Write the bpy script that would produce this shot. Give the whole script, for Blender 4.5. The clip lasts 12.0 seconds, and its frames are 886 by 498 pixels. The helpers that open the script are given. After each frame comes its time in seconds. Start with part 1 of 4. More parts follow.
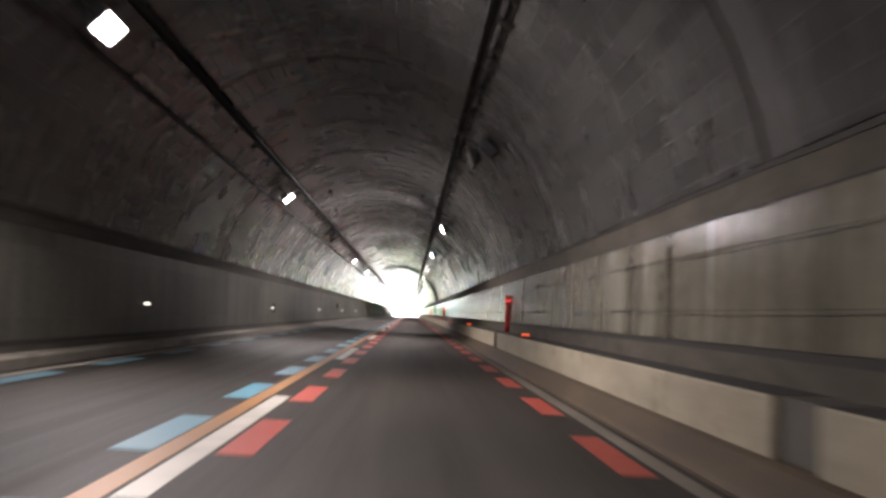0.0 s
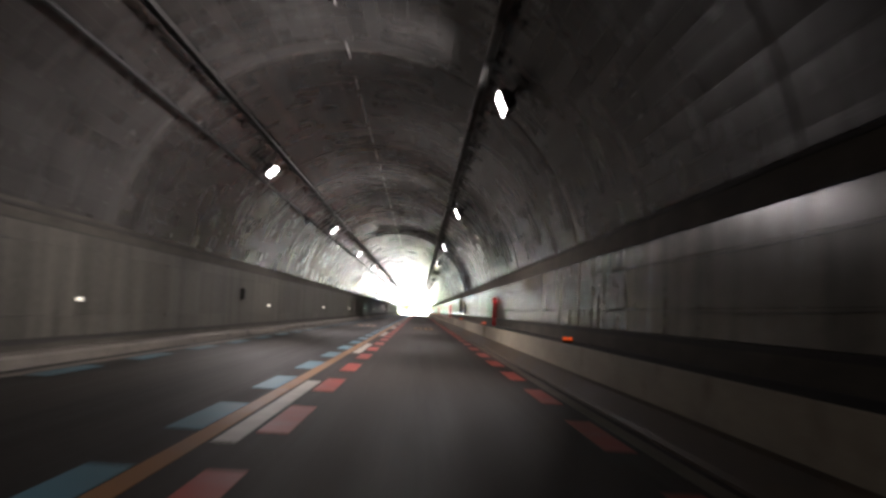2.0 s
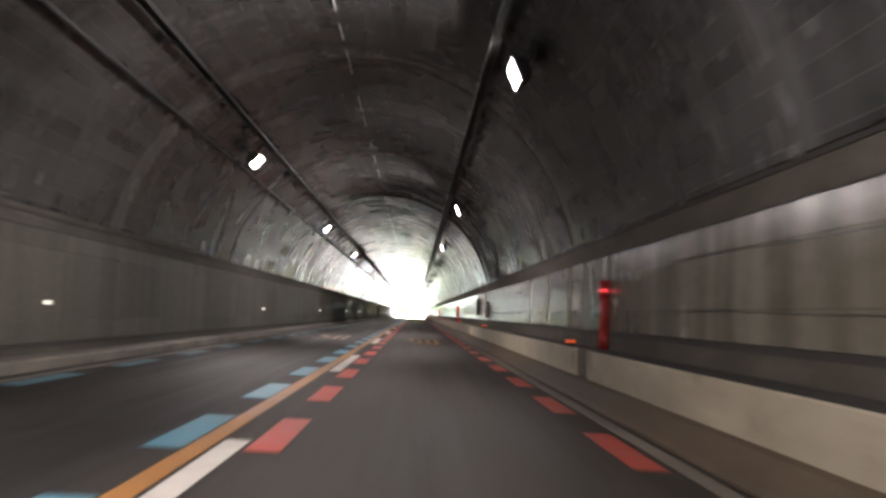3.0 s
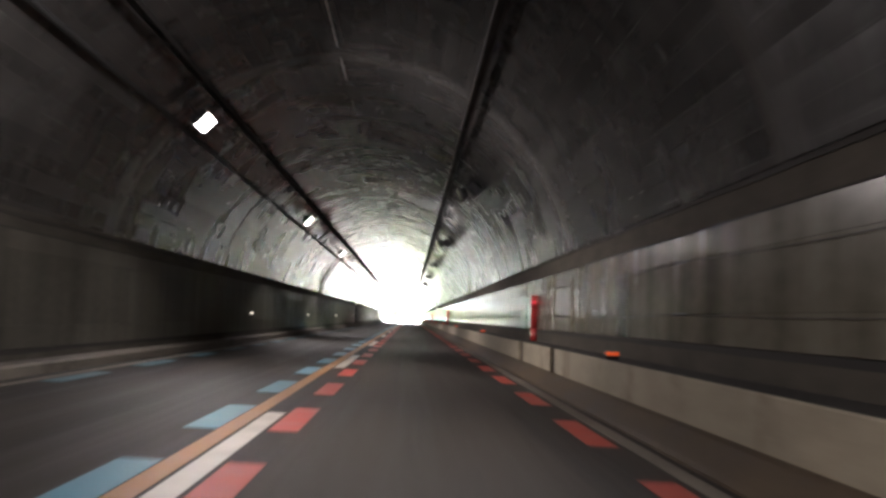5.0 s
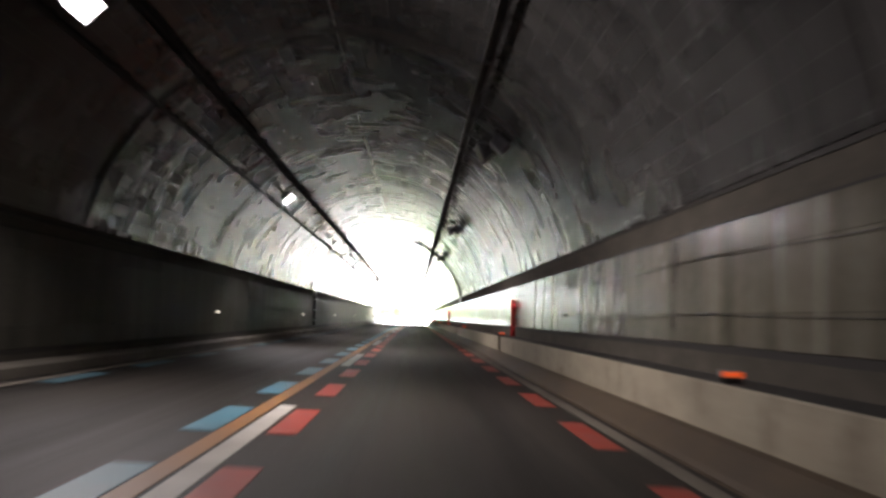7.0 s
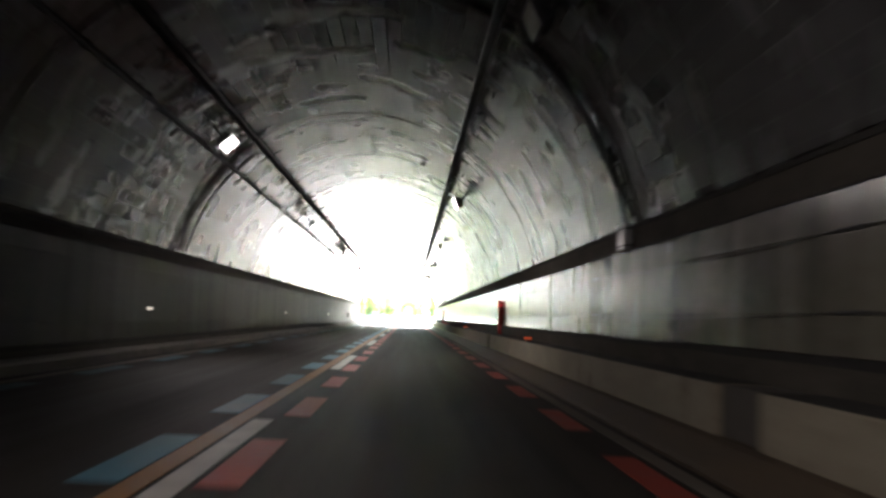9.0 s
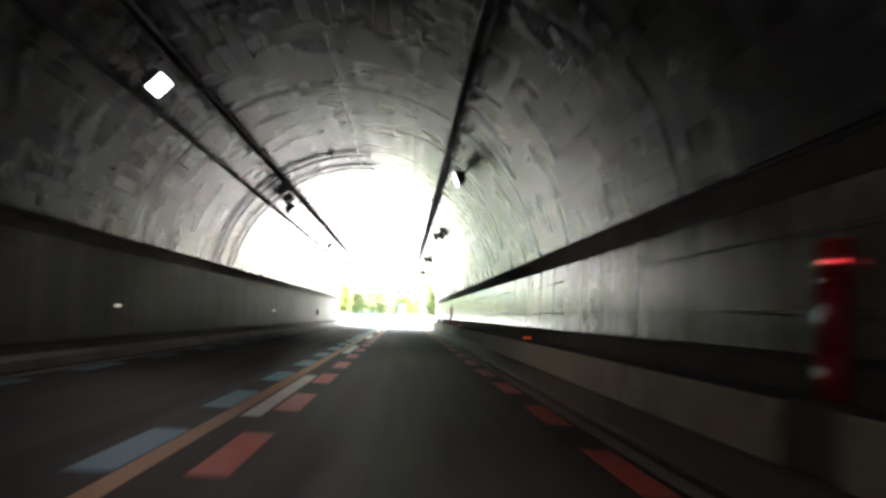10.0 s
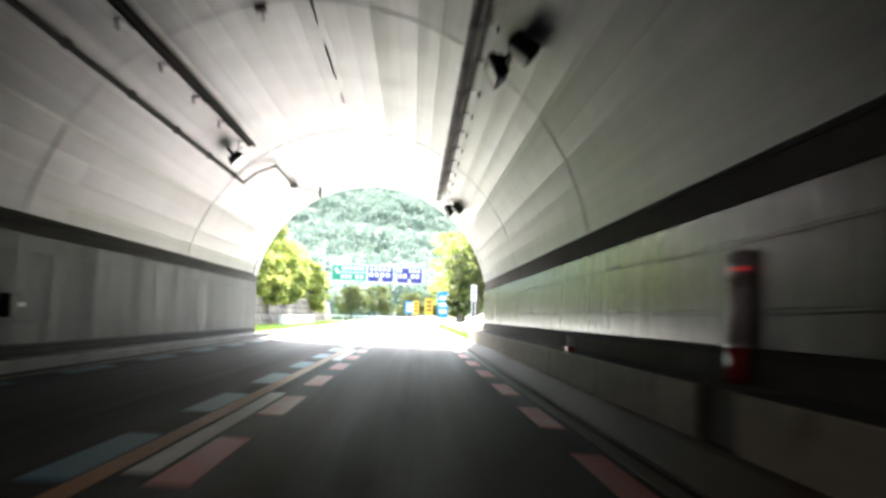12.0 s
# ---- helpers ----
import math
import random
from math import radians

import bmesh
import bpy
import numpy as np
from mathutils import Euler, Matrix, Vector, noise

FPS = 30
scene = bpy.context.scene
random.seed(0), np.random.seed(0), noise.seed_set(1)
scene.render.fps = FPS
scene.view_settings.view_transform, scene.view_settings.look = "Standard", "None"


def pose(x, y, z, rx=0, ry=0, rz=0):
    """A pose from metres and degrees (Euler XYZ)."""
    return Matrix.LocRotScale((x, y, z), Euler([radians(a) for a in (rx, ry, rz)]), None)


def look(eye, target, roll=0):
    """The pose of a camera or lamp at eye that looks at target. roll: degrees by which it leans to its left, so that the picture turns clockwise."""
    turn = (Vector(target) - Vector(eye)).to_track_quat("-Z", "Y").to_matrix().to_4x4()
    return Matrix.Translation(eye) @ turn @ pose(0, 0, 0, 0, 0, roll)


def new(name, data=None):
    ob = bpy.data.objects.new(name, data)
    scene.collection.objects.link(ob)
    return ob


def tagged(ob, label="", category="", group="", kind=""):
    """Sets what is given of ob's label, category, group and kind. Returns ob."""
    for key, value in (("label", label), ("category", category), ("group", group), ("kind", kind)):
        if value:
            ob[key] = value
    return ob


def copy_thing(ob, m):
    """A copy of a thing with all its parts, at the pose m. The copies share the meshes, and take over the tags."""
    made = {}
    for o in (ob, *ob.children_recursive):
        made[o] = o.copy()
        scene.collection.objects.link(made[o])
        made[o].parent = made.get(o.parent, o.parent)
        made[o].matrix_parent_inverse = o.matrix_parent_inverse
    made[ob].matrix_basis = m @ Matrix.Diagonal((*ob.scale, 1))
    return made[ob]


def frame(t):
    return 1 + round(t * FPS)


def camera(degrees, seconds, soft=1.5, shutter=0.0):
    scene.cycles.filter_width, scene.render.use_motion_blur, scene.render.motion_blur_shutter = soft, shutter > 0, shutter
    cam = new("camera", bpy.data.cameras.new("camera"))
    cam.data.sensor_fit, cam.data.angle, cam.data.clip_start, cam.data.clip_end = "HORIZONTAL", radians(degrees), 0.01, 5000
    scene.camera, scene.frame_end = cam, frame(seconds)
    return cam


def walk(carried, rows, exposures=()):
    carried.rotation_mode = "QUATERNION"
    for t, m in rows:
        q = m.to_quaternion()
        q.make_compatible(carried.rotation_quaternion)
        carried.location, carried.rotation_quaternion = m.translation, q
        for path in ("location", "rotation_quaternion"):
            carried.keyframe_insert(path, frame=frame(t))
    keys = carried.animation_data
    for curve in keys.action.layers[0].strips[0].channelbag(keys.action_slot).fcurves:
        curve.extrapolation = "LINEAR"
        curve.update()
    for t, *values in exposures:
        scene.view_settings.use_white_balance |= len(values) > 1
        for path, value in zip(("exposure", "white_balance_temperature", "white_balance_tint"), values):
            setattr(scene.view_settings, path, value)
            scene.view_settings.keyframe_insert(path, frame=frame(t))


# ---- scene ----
cam = camera(51.6, 12.0, soft=3.0, shutter=0.35)
walk(cam, [
    (0.0, look((0.033, 1.22, 1.100), (0.691, 21.16, 2.516), 2.32)),
    (0.5, look((0.049, 12.10, 1.099), (0.640, 32.04, 2.463), 2.23)),
    (1.0, look((0.054, 22.98, 1.099), (0.598, 42.92, 2.488), 2.24)),
    (1.5, look((0.013, 33.61, 1.100), (0.544, 53.55, 2.484), 1.98)),
    (2.0, look((-0.000, 44.14, 1.100), (0.464, 64.09, 2.464), 2.28)),
    (2.5, look((-0.075, 54.52, 1.101), (0.455, 74.46, 2.483), 2.00)),
    (4.3, look((-0.085, 92.45, 1.102), (0.563, 112.38, 2.600), 2.25)),
    (4.5, look((-0.062, 96.67, 1.101), (0.573, 116.60, 2.588), 2.11)),
    (5.0, look((-0.074, 107.47, 1.101), (0.603, 127.41, 2.618), 1.95)),
    (5.5, look((-0.021, 118.35, 1.101), (0.589, 138.28, 2.613), 2.19)),
    (6.0, look((-0.057, 129.17, 1.101), (0.606, 149.10, 2.656), 2.04)),
    (6.5, look((-0.009, 140.35, 1.100), (0.544, 160.29, 2.636), 2.16)),
    (7.0, look((-0.057, 151.68, 1.101), (0.539, 171.61, 2.611), 1.95)),
    (8.8, look((-0.062, 193.37, 1.101), (0.579, 213.31, 2.583), 2.11)),
    (9.0, look((-0.071, 198.28, 1.101), (0.615, 218.21, 2.598), 2.14)),
    (9.5, look((0.037, 210.03, 1.100), (0.699, 229.96, 2.566), 2.21)),
    (10.0, look((0.022, 222.00, 1.100), (0.829, 241.93, 2.563), 2.17)),
    (10.5, look((0.149, 234.03, 1.098), (0.912, 253.96, 2.559), 1.91)),
    (11.0, look((0.181, 246.06, 1.097), (0.900, 265.99, 2.559), 2.03)),
    (11.5, look((0.233, 258.13, 1.096), (0.898, 278.06, 2.592), 1.79)),
    (12.0, look((0.261, 270.32, 1.096), (0.852, 290.26, 2.571), 1.94)),
], exposures=[(0.0, 7.15), (0.5, 6.8), (1.0, 6.65), (1.5, 6.6), (2.0, 6.5), (2.5, 6.55), (4.5, 6.4), (5.5, 6.35), (6.0, 6.05), (6.5, 6.5), (7.0, 6.4),
                (9.0, 5.75), (9.5, 5.55), (10.0, 5.05), (10.5, 4.55), (11.0, 4.12), (11.5, 3.65), (12.0, 3.27)])

# ---- world, sun and lamps' strength ----
SUN_EL, SUN_ROT = radians(52), radians(-9)
world = bpy.data.worlds.new("sky")
scene.world = world
world.use_nodes = True
sky = world.node_tree.nodes.new("ShaderNodeTexSky")
sky.sky_type, sky.sun_disc = "NISHITA", False
sky.sun_elevation, sky.sun_rotation = SUN_EL, SUN_ROT
sky.air_density, sky.dust_density = 1.3, 3.0
world.node_tree.nodes["Background"].inputs["Strength"].default_value = 0.15
world.node_tree.links.new(sky.outputs[0], world.node_tree.nodes["Background"].inputs["Color"])
sun = new("sun", bpy.data.lights.new("sun", "SUN"))
sun.data.energy, sun.data.angle, sun.data.color = 5.0, radians(0.5), (1.0, 0.95, 0.88)
to_sun = Vector((math.sin(SUN_ROT) * math.cos(SUN_EL), math.cos(SUN_ROT) * math.cos(SUN_EL), math.sin(SUN_EL)))
sun.matrix_world = look(Vector((0, 320, 0)) + to_sun * 80, (0, 320, 0))
LAMP_WATTS, LAMP_GLOW = 4.3, 0.5
LAMP_TILT = {1: 24.0, -1: -4.0}       # how far the lamps of either side are turned towards the other

# ---- plan, in metres: y runs along the tunnel ----
CX, R, CZ = -1.47, 4.6, 1.6          # vault: centre line, radius, centre height
XR, XL = 2.95, -5.80                 # faces of the wall panels
Y0, Y1 = -42.0, 306.0                # back end and portal
BAND0, BAND1 = 2.13, 2.50            # concrete band above the panels on the right
BAND0L, BAND1L = 2.19, 2.445         # and on the left
CROSS = math.tan(radians(1.0))       # the road falls to the right
BAY, BAY0 = 8.68, 13.5               # panel bays
RING, RING_AT = 10.62, 104.5         # joints of the vault


def road_z(x):
    return -CROSS * x


# ---- materials ----
def material(name):
    m = bpy.data.materials.new(name)
    m.use_nodes = True
    return m, m.node_tree.nodes, m.node_tree.links, m.node_tree.nodes["Principled BSDF"]


def surface(name, dark, light, rough=(0.6, 0.8), stretch=(1, 1, 1), scale=1.5, grain=40.0, bump=0.15,
            bump_dist=0.01, vary=0.0, island=False, metal=0.0, stain=None, stain_stretch=(1, 1, 1), stain_scale=0.6,
            stain_from=0.5, stain_soft=0.17, strips=0.0):
    """A weathered surface: broad patches, grain, an optional stain and an optional change from piece to piece."""
    m, n, l, b = material(name)
    geo = n.new("ShaderNodeNewGeometry")
    mp = n.new("ShaderNodeMapping")
    mp.inputs["Scale"].default_value = stretch
    l.new(geo.outputs["Position"], mp.inputs["Vector"])
    big = n.new("ShaderNodeTexNoise")
    big.inputs["Scale"].default_value, big.inputs["Detail"].default_value, big.inputs["Roughness"].default_value = scale, 6, 0.62
    l.new(mp.outputs[0], big.inputs["Vector"])
    fine = n.new("ShaderNodeTexNoise")
    fine.inputs["Scale"].default_value, fine.inputs["Detail"].default_value = grain, 3
    l.new(geo.outputs["Position"], fine.inputs["Vector"])
    mix = n.new("ShaderNodeMath")
    mix.operation = "MULTIPLY_ADD"
    mix.inputs[1].default_value = 0.35
    l.new(fine.outputs["Fac"], mix.inputs[0])
    l.new(big.outputs["Fac"], mix.inputs[2])
    fac = mix.outputs[0]
    if vary:
        info = n.new("ShaderNodeObjectInfo")
        add = n.new("ShaderNodeMath")
        add.operation, add.inputs[1].default_value = "MULTIPLY_ADD", vary
        l.new(geo.outputs["Random Per Island"] if island else info.outputs["Random"], add.inputs[0])
        l.new(fac, add.inputs[2])
        sub = n.new("ShaderNodeMath")
        sub.operation, sub.inputs[1].default_value = "SUBTRACT", vary / 2
        l.new(add.outputs[0], sub.inputs[0])
        fac = sub.outputs[0]
    if strips:
        cut, band, part_of = n.new("ShaderNodeSeparateXYZ"), n.new("ShaderNodeTexNoise"), n.new("ShaderNodeMath")
        l.new(geo.outputs["Position"], cut.inputs[0])
        band.noise_dimensions = "1D"
        band.inputs["Scale"].default_value, band.inputs["Detail"].default_value = 1.1, 2
        l.new(cut.outputs["Y"], band.inputs["W"])
        part_of.operation, part_of.inputs[1].default_value = "MULTIPLY_ADD", strips
        l.new(band.outputs["Fac"], part_of.inputs[0])
        l.new(fac, part_of.inputs[2])
        less = n.new("ShaderNodeMath")
        less.operation, less.inputs[1].default_value = "SUBTRACT", strips / 2
        l.new(part_of.outputs[0], less.inputs[0])
        fac = less.outputs[0]
    ramp = n.new("ShaderNodeValToRGB")
    ramp.color_ramp.elements[0].position, ramp.color_ramp.elements[1].position = 0.42, 0.92
    ramp.color_ramp.elements[0].color, ramp.color_ramp.elements[1].color = (*dark, 1), (*light, 1)
    l.new(fac, ramp.inputs["Fac"])
    colour = ramp.outputs["Color"]
    if stain:
        ms = n.new("ShaderNodeMapping")
        ms.inputs["Scale"].default_value = stain_stretch
        l.new(geo.outputs["Position"], ms.inputs["Vector"])
        sn = n.new("ShaderNodeTexNoise")
        sn.inputs["Scale"].default_value, sn.inputs["Detail"].default_value, sn.inputs["Roughness"].default_value = stain_scale, 8, 0.7
        l.new(ms.outputs[0], sn.inputs["Vector"])
        sr = n.new("ShaderNodeValToRGB")
        sr.color_ramp.elements[0].position, sr.color_ramp.elements[1].position = stain_from, stain_from + stain_soft
        l.new(sn.outputs["Fac"], sr.inputs["Fac"])
        mx = n.new("ShaderNodeMix")
        mx.data_type = "RGBA"
        l.new(sr.outputs["Color"], mx.inputs["Factor"])
        l.new(colour, mx.inputs["A"])
        mx.inputs["B"].default_value = (*stain, 1)
        colour = mx.outputs["Result"]
    l.new(colour, b.inputs["Base Color"])
    rr = n.new("ShaderNodeMapRange")
    rr.inputs["To Min"].default_value, rr.inputs["To Max"].default_value = rough
    rr.inputs["From Min"].default_value, rr.inputs["From Max"].default_value = 0.32, 0.68
    l.new(big.outputs["Fac"], rr.inputs["Value"])
    l.new(rr.outputs[0], b.inputs["Roughness"])
    b.inputs["Metallic"].default_value = metal
    if bump:
        bp = n.new("ShaderNodeBump")
        bp.inputs["Strength"].default_value, bp.inputs["Distance"].default_value = bump, bump_dist
        l.new(mix.outputs[0], bp.inputs["Height"])
        l.new(bp.outputs[0], b.inputs["Normal"])
    return m


def glow(name, colour, strength):
    m, n, l, b = material(name)
    b.inputs["Base Color"].default_value = (*colour, 1)
    b.inputs["Emission Color"].default_value = (*colour, 1)
    b.inputs["Emission Strength"].default_value = strength
    return m


def vault_material(name, dark, light, rough, bump, length, row, weights, streak=(0.35, 0.8), ripple=0.15, smear=0.75, dull=0.5):
    """Smooth formwork concrete: shutter boards with tones of their own, drips round the arch, mortar smeared at the ring joints."""
    m, n, l, b = material(name)
    geo, cut = n.new("ShaderNodeNewGeometry"), n.new("ShaderNodeSeparateXYZ")
    l.new(geo.outputs["Position"], cut.inputs[0])

    def calc(op, a, c):
        k = n.new("ShaderNodeMath")
        k.operation = op
        for s, v in zip(k.inputs, (a, c)):
            if isinstance(v, float):
                s.default_value = v
            else:
                l.new(v, s)
        return k.outputs[0]

    arc = calc("MULTIPLY", calc("ARCTAN2", calc("SUBTRACT", cut.outputs["X"], CX), calc("SUBTRACT", cut.outputs["Z"], CZ)), R)
    flat = n.new("ShaderNodeCombineXYZ")
    l.new(cut.outputs["Y"], flat.inputs[0])
    l.new(arc, flat.inputs[1])

    def cloud(sx, sy, scale, detail, rough):
        mp, tx = n.new("ShaderNodeMapping"), n.new("ShaderNodeTexNoise")
        mp.inputs["Scale"].default_value = (sx, sy, 1)
        tx.inputs["Scale"].default_value, tx.inputs["Detail"].default_value, tx.inputs["Roughness"].default_value = scale, detail, rough
        l.new(flat.outputs[0], mp.inputs["Vector"])
        l.new(mp.outputs[0], tx.inputs["Vector"])
        return tx.outputs["Fac"]

    def bricks(width, row, joint):
        k = n.new("ShaderNodeTexBrick")
        k.inputs["Scale"].default_value, k.inputs["Brick Width"].default_value, k.inputs["Row Height"].default_value = 1.0, width, row
        k.inputs["Mortar Size"].default_value, k.inputs["Mortar Smooth"].default_value = joint, 0.6
        k.inputs["Color1"].default_value, k.inputs["Color2"].default_value = (0.0, 0.0, 0.0, 1), (1.0, 1.0, 1.0, 1)
        k.inputs["Mortar"].default_value = (0.2, 0.2, 0.2, 1)
        l.new(flat.outputs[0], k.inputs["Vector"])
        return k.outputs["Color"], k.outputs["Fac"]

    boards, fins = bricks(length, row, 0.010)
    ring = n.new("ShaderNodeTexWhiteNoise")
    ring.noise_dimensions = "1D"
    along = calc("DIVIDE", calc("SUBTRACT", cut.outputs["Y"], RING_AT), RING)
    l.new(calc("FLOOR", along, 0.0), ring.inputs["W"])
    drips, patches, grain = cloud(1.6, 0.22, 1.0, 6, 0.6), cloud(*streak, 1.0, 6, 0.6), cloud(9, 9, 1.0, 3, 0.6)
    tone = calc("ADD", calc("MULTIPLY", boards, weights[0]), calc("MULTIPLY", fins, weights[1]))
    tone = calc("ADD", tone, calc("ADD", calc("MULTIPLY", ring.outputs["Value"], 0.10), calc("MULTIPLY", patches, weights[2])))
    tone = calc("ADD", tone, calc("ADD", calc("MULTIPLY", drips, weights[3]), calc("MULTIPLY", grain, 0.15)))
    # mortar smeared beside the ring joints, more in some places than in others
    near = n.new("ShaderNodeMapRange")
    near.inputs["From Min"].default_value, near.inputs["From Max"].default_value = 0.034, 0.026
    near.inputs["To Max"].default_value = smear
    l.new(calc("ABSOLUTE", calc("SUBTRACT", calc("FRACT", calc("ADD", along, 0.53), 0.0), 0.5), 0.0), near.inputs["Value"])
    tone = calc("ADD", tone, calc("MULTIPLY", near.outputs[0], cloud(0.2, 0.5, 1.0, 3, 0.5)))
    ramp = n.new("ShaderNodeValToRGB")
    ramp.color_ramp.elements[0].position, ramp.color_ramp.elements[1].position = 0.50, 1.15
    ramp.color_ramp.elements[0].color, ramp.color_ramp.elements[1].color = (*dark, 1), (*light, 1)
    l.new(tone, ramp.inputs["Fac"])
    l.new(ramp.outputs["Color"], b.inputs["Base Color"])
    rr = n.new("ShaderNodeMapRange")
    rr.inputs["From Min"].default_value, rr.inputs["From Max"].default_value = 0.32, 0.68
    rr.inputs["To Min"].default_value, rr.inputs["To Max"].default_value = rough
    l.new(calc("ADD", calc("MULTIPLY", boards, 0.06), calc("MULTIPLY", cloud(1.3, 0.7, 1.0, 3, 0.5), 0.94)), rr.inputs["Value"])
    l.new(rr.outputs[0], b.inputs["Roughness"])
    b.inputs["Specular IOR Level"].default_value = dull
    bp = n.new("ShaderNodeBump")
    bp.inputs["Strength"].default_value, bp.inputs["Distance"].default_value = bump, 0.02
    l.new(calc("ADD", calc("MULTIPLY", grain, 0.3), calc("MULTIPLY", cloud(0.5, 1.6, 1.0, 3, 0.5), ripple)), bp.inputs["Height"])
    l.new(bp.outputs[0], b.inputs["Normal"])
    return m


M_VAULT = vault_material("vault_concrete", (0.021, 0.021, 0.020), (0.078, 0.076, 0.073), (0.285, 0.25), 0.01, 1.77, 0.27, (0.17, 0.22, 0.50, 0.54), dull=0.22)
# Board-marked lining at the mouth, its pale tone holding the daylight glare.
M_MOUTH = vault_material("mouth_glare_concrete", (0.160, 0.160, 0.156), (0.368, 0.364, 0.352), (0.40, 0.34), 0.02, 31.86, 0.43, (0.36, 0.12, 0.62, 0.16), (0.06, 2.2), 0.0, 0.1)
M_BAND = surface("band_concrete", (0.034, 0.031, 0.026), (0.093, 0.087, 0.073), rough=(0.8, 0.95), stretch=(1, 0.6, 3), scale=1.2, bump=0.3)
M_WALL = surface("base_concrete", (0.039, 0.035, 0.027), (0.104, 0.093, 0.076), rough=(0.8, 0.95), stretch=(1, 0.8, 2), scale=1.5, bump=0.3)
M_PANEL = surface("glazed_panel", (0.067, 0.061, 0.045), (0.183, 0.170, 0.133), rough=(0.20, 0.28), stretch=(3, 2, 0.25), scale=1.3, grain=9,
                  bump=0.04, vary=0.10, strips=0.6)
# Darker copy of M_PANEL, with the left wall's shade in its colour.
M_PANEL_SHADED = surface("shaded_glazed_panel", (0.032, 0.031, 0.025), (0.097, 0.092, 0.076), rough=(0.50, 0.72), stretch=(3, 2, 0.25), scale=1.3, grain=9,
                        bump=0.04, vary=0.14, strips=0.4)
M_BARRIER = surface("barrier_concrete", (0.224, 0.194, 0.140), (0.382, 0.339, 0.252), stretch=(1, 0.7, 2.5), scale=1.4, bump=0.25,
                    stain=(0.11, 0.08, 0.055), stain_stretch=(1, 1.6, 1.2), stain_scale=0.9, stain_from=0.56)
M_TOE = surface("toe_concrete", (0.042, 0.030, 0.020), (0.110, 0.083, 0.055), stretch=(1, 0.6, 2), scale=1.6, bump=0.3,
                stain=(0.07, 0.055, 0.045), stain_stretch=(1, 0.5, 1), stain_scale=1.4, stain_from=0.56)
M_ROAD = surface("asphalt", (0.023, 0.020, 0.016), (0.058, 0.049, 0.041), rough=(0.58, 0.74), stretch=(2.4, 0.05, 1), scale=0.9, grain=120,
                 bump=0.45, bump_dist=0.008, stain=(0.017, 0.015, 0.014), stain_stretch=(1.1, 0.03, 1), stain_scale=0.9, stain_from=0.50)


def tracks_and_lane_shade(m):
    """Dirt and polish worn into the lanes in long bands, and the left lane's shade painted in."""
    n, l = m.node_tree.nodes, m.node_tree.links
    b = n["Principled BSDF"]
    base = b.inputs["Base Color"].links[0].from_socket
    geo, cut, across, wander, ramp, mix = [n.new(k) for k in ("ShaderNodeNewGeometry", "ShaderNodeSeparateXYZ", "ShaderNodeMapRange", "ShaderNodeTexNoise", "ShaderNodeValToRGB", "ShaderNodeMix")]
    l.new(geo.outputs["Position"], cut.inputs[0])
    across.inputs["From Min"].default_value, across.inputs["From Max"].default_value = -5.6, 2.6
    l.new(cut.outputs["X"], across.inputs["Value"])
    wander.noise_dimensions = "1D"
    wander.inputs["Scale"].default_value, wander.inputs["Detail"].default_value = 0.12, 4
    l.new(cut.outputs["Y"], wander.inputs["W"])
    shift = n.new("ShaderNodeMath")
    shift.operation, shift.inputs[1].default_value = "MULTIPLY_ADD", 0.05
    l.new(wander.outputs["Fac"], shift.inputs[0])
    l.new(across.outputs[0], shift.inputs[2])
    # Lower stops on the left also paint that lane dim, outside the headlights.
    stops = ((-5.6, 0.22), (-4.75, 0.25), (-4.25, 0.60), (-3.5, 0.62), (-3.0, 0.25), (-2.55, 0.55), (-2.1, 0.40), (-1.3, 0.60), (-0.85, 1.0), (0.0, 1.1), (0.4, 0.85), (0.8, 1.1), (1.3, 1.0), (1.7, 0.72), (2.3, 0.66))
    ramp.color_ramp.interpolation = "B_SPLINE"
    while len(ramp.color_ramp.elements) < len(stops):
        ramp.color_ramp.elements.new(0.5)
    for e, (x, v) in zip(ramp.color_ramp.elements, stops):
        e.position, e.color = (x + 5.6) / 8.2 + 0.025, (v, v, v, 1)
    l.new(shift.outputs[0], ramp.inputs["Fac"])
    mix.data_type, mix.blend_type = "RGBA", "MULTIPLY"
    mix.inputs["Factor"].default_value = 1.0
    l.new(base, mix.inputs["A"])
    l.new(ramp.outputs["Color"], mix.inputs["B"])
    l.new(mix.outputs["Result"], b.inputs["Base Color"])


tracks_and_lane_shade(M_ROAD)
M_PANEL.node_tree.nodes["Principled BSDF"].inputs["Specular IOR Level"].default_value = 0.2
M_ROAD.node_tree.nodes["Principled BSDF"].inputs["Specular IOR Level"].default_value = 0.3
for m in (M_PANEL_SHADED, M_BAND, M_WALL, M_TOE):
    m.node_tree.nodes["Principled BSDF"].inputs["Specular IOR Level"].default_value = 0.2
M_RED = surface("red_road_paint", (0.280, 0.040, 0.028), (0.480, 0.076, 0.053), rough=(0.42, 0.58), scale=2.5, grain=90, bump=0.2, vary=0.15)
M_BLUE = surface("blue_road_paint", (0.045, 0.143, 0.195), (0.105, 0.262, 0.338), rough=(0.42, 0.58), scale=2.5, grain=90, bump=0.2, vary=0.15)
M_BLUE_WORN = surface("worn_blue_paint", (0.026, 0.060, 0.075), (0.075, 0.165, 0.205), rough=(0.5, 0.7), scale=3.5, grain=60, bump=0.3, vary=0.2)
M_ORANGE = surface("orange_road_paint", (0.200, 0.084, 0.024), (0.352, 0.160, 0.044), rough=(0.42, 0.58), scale=1.5, grain=90, bump=0.2)
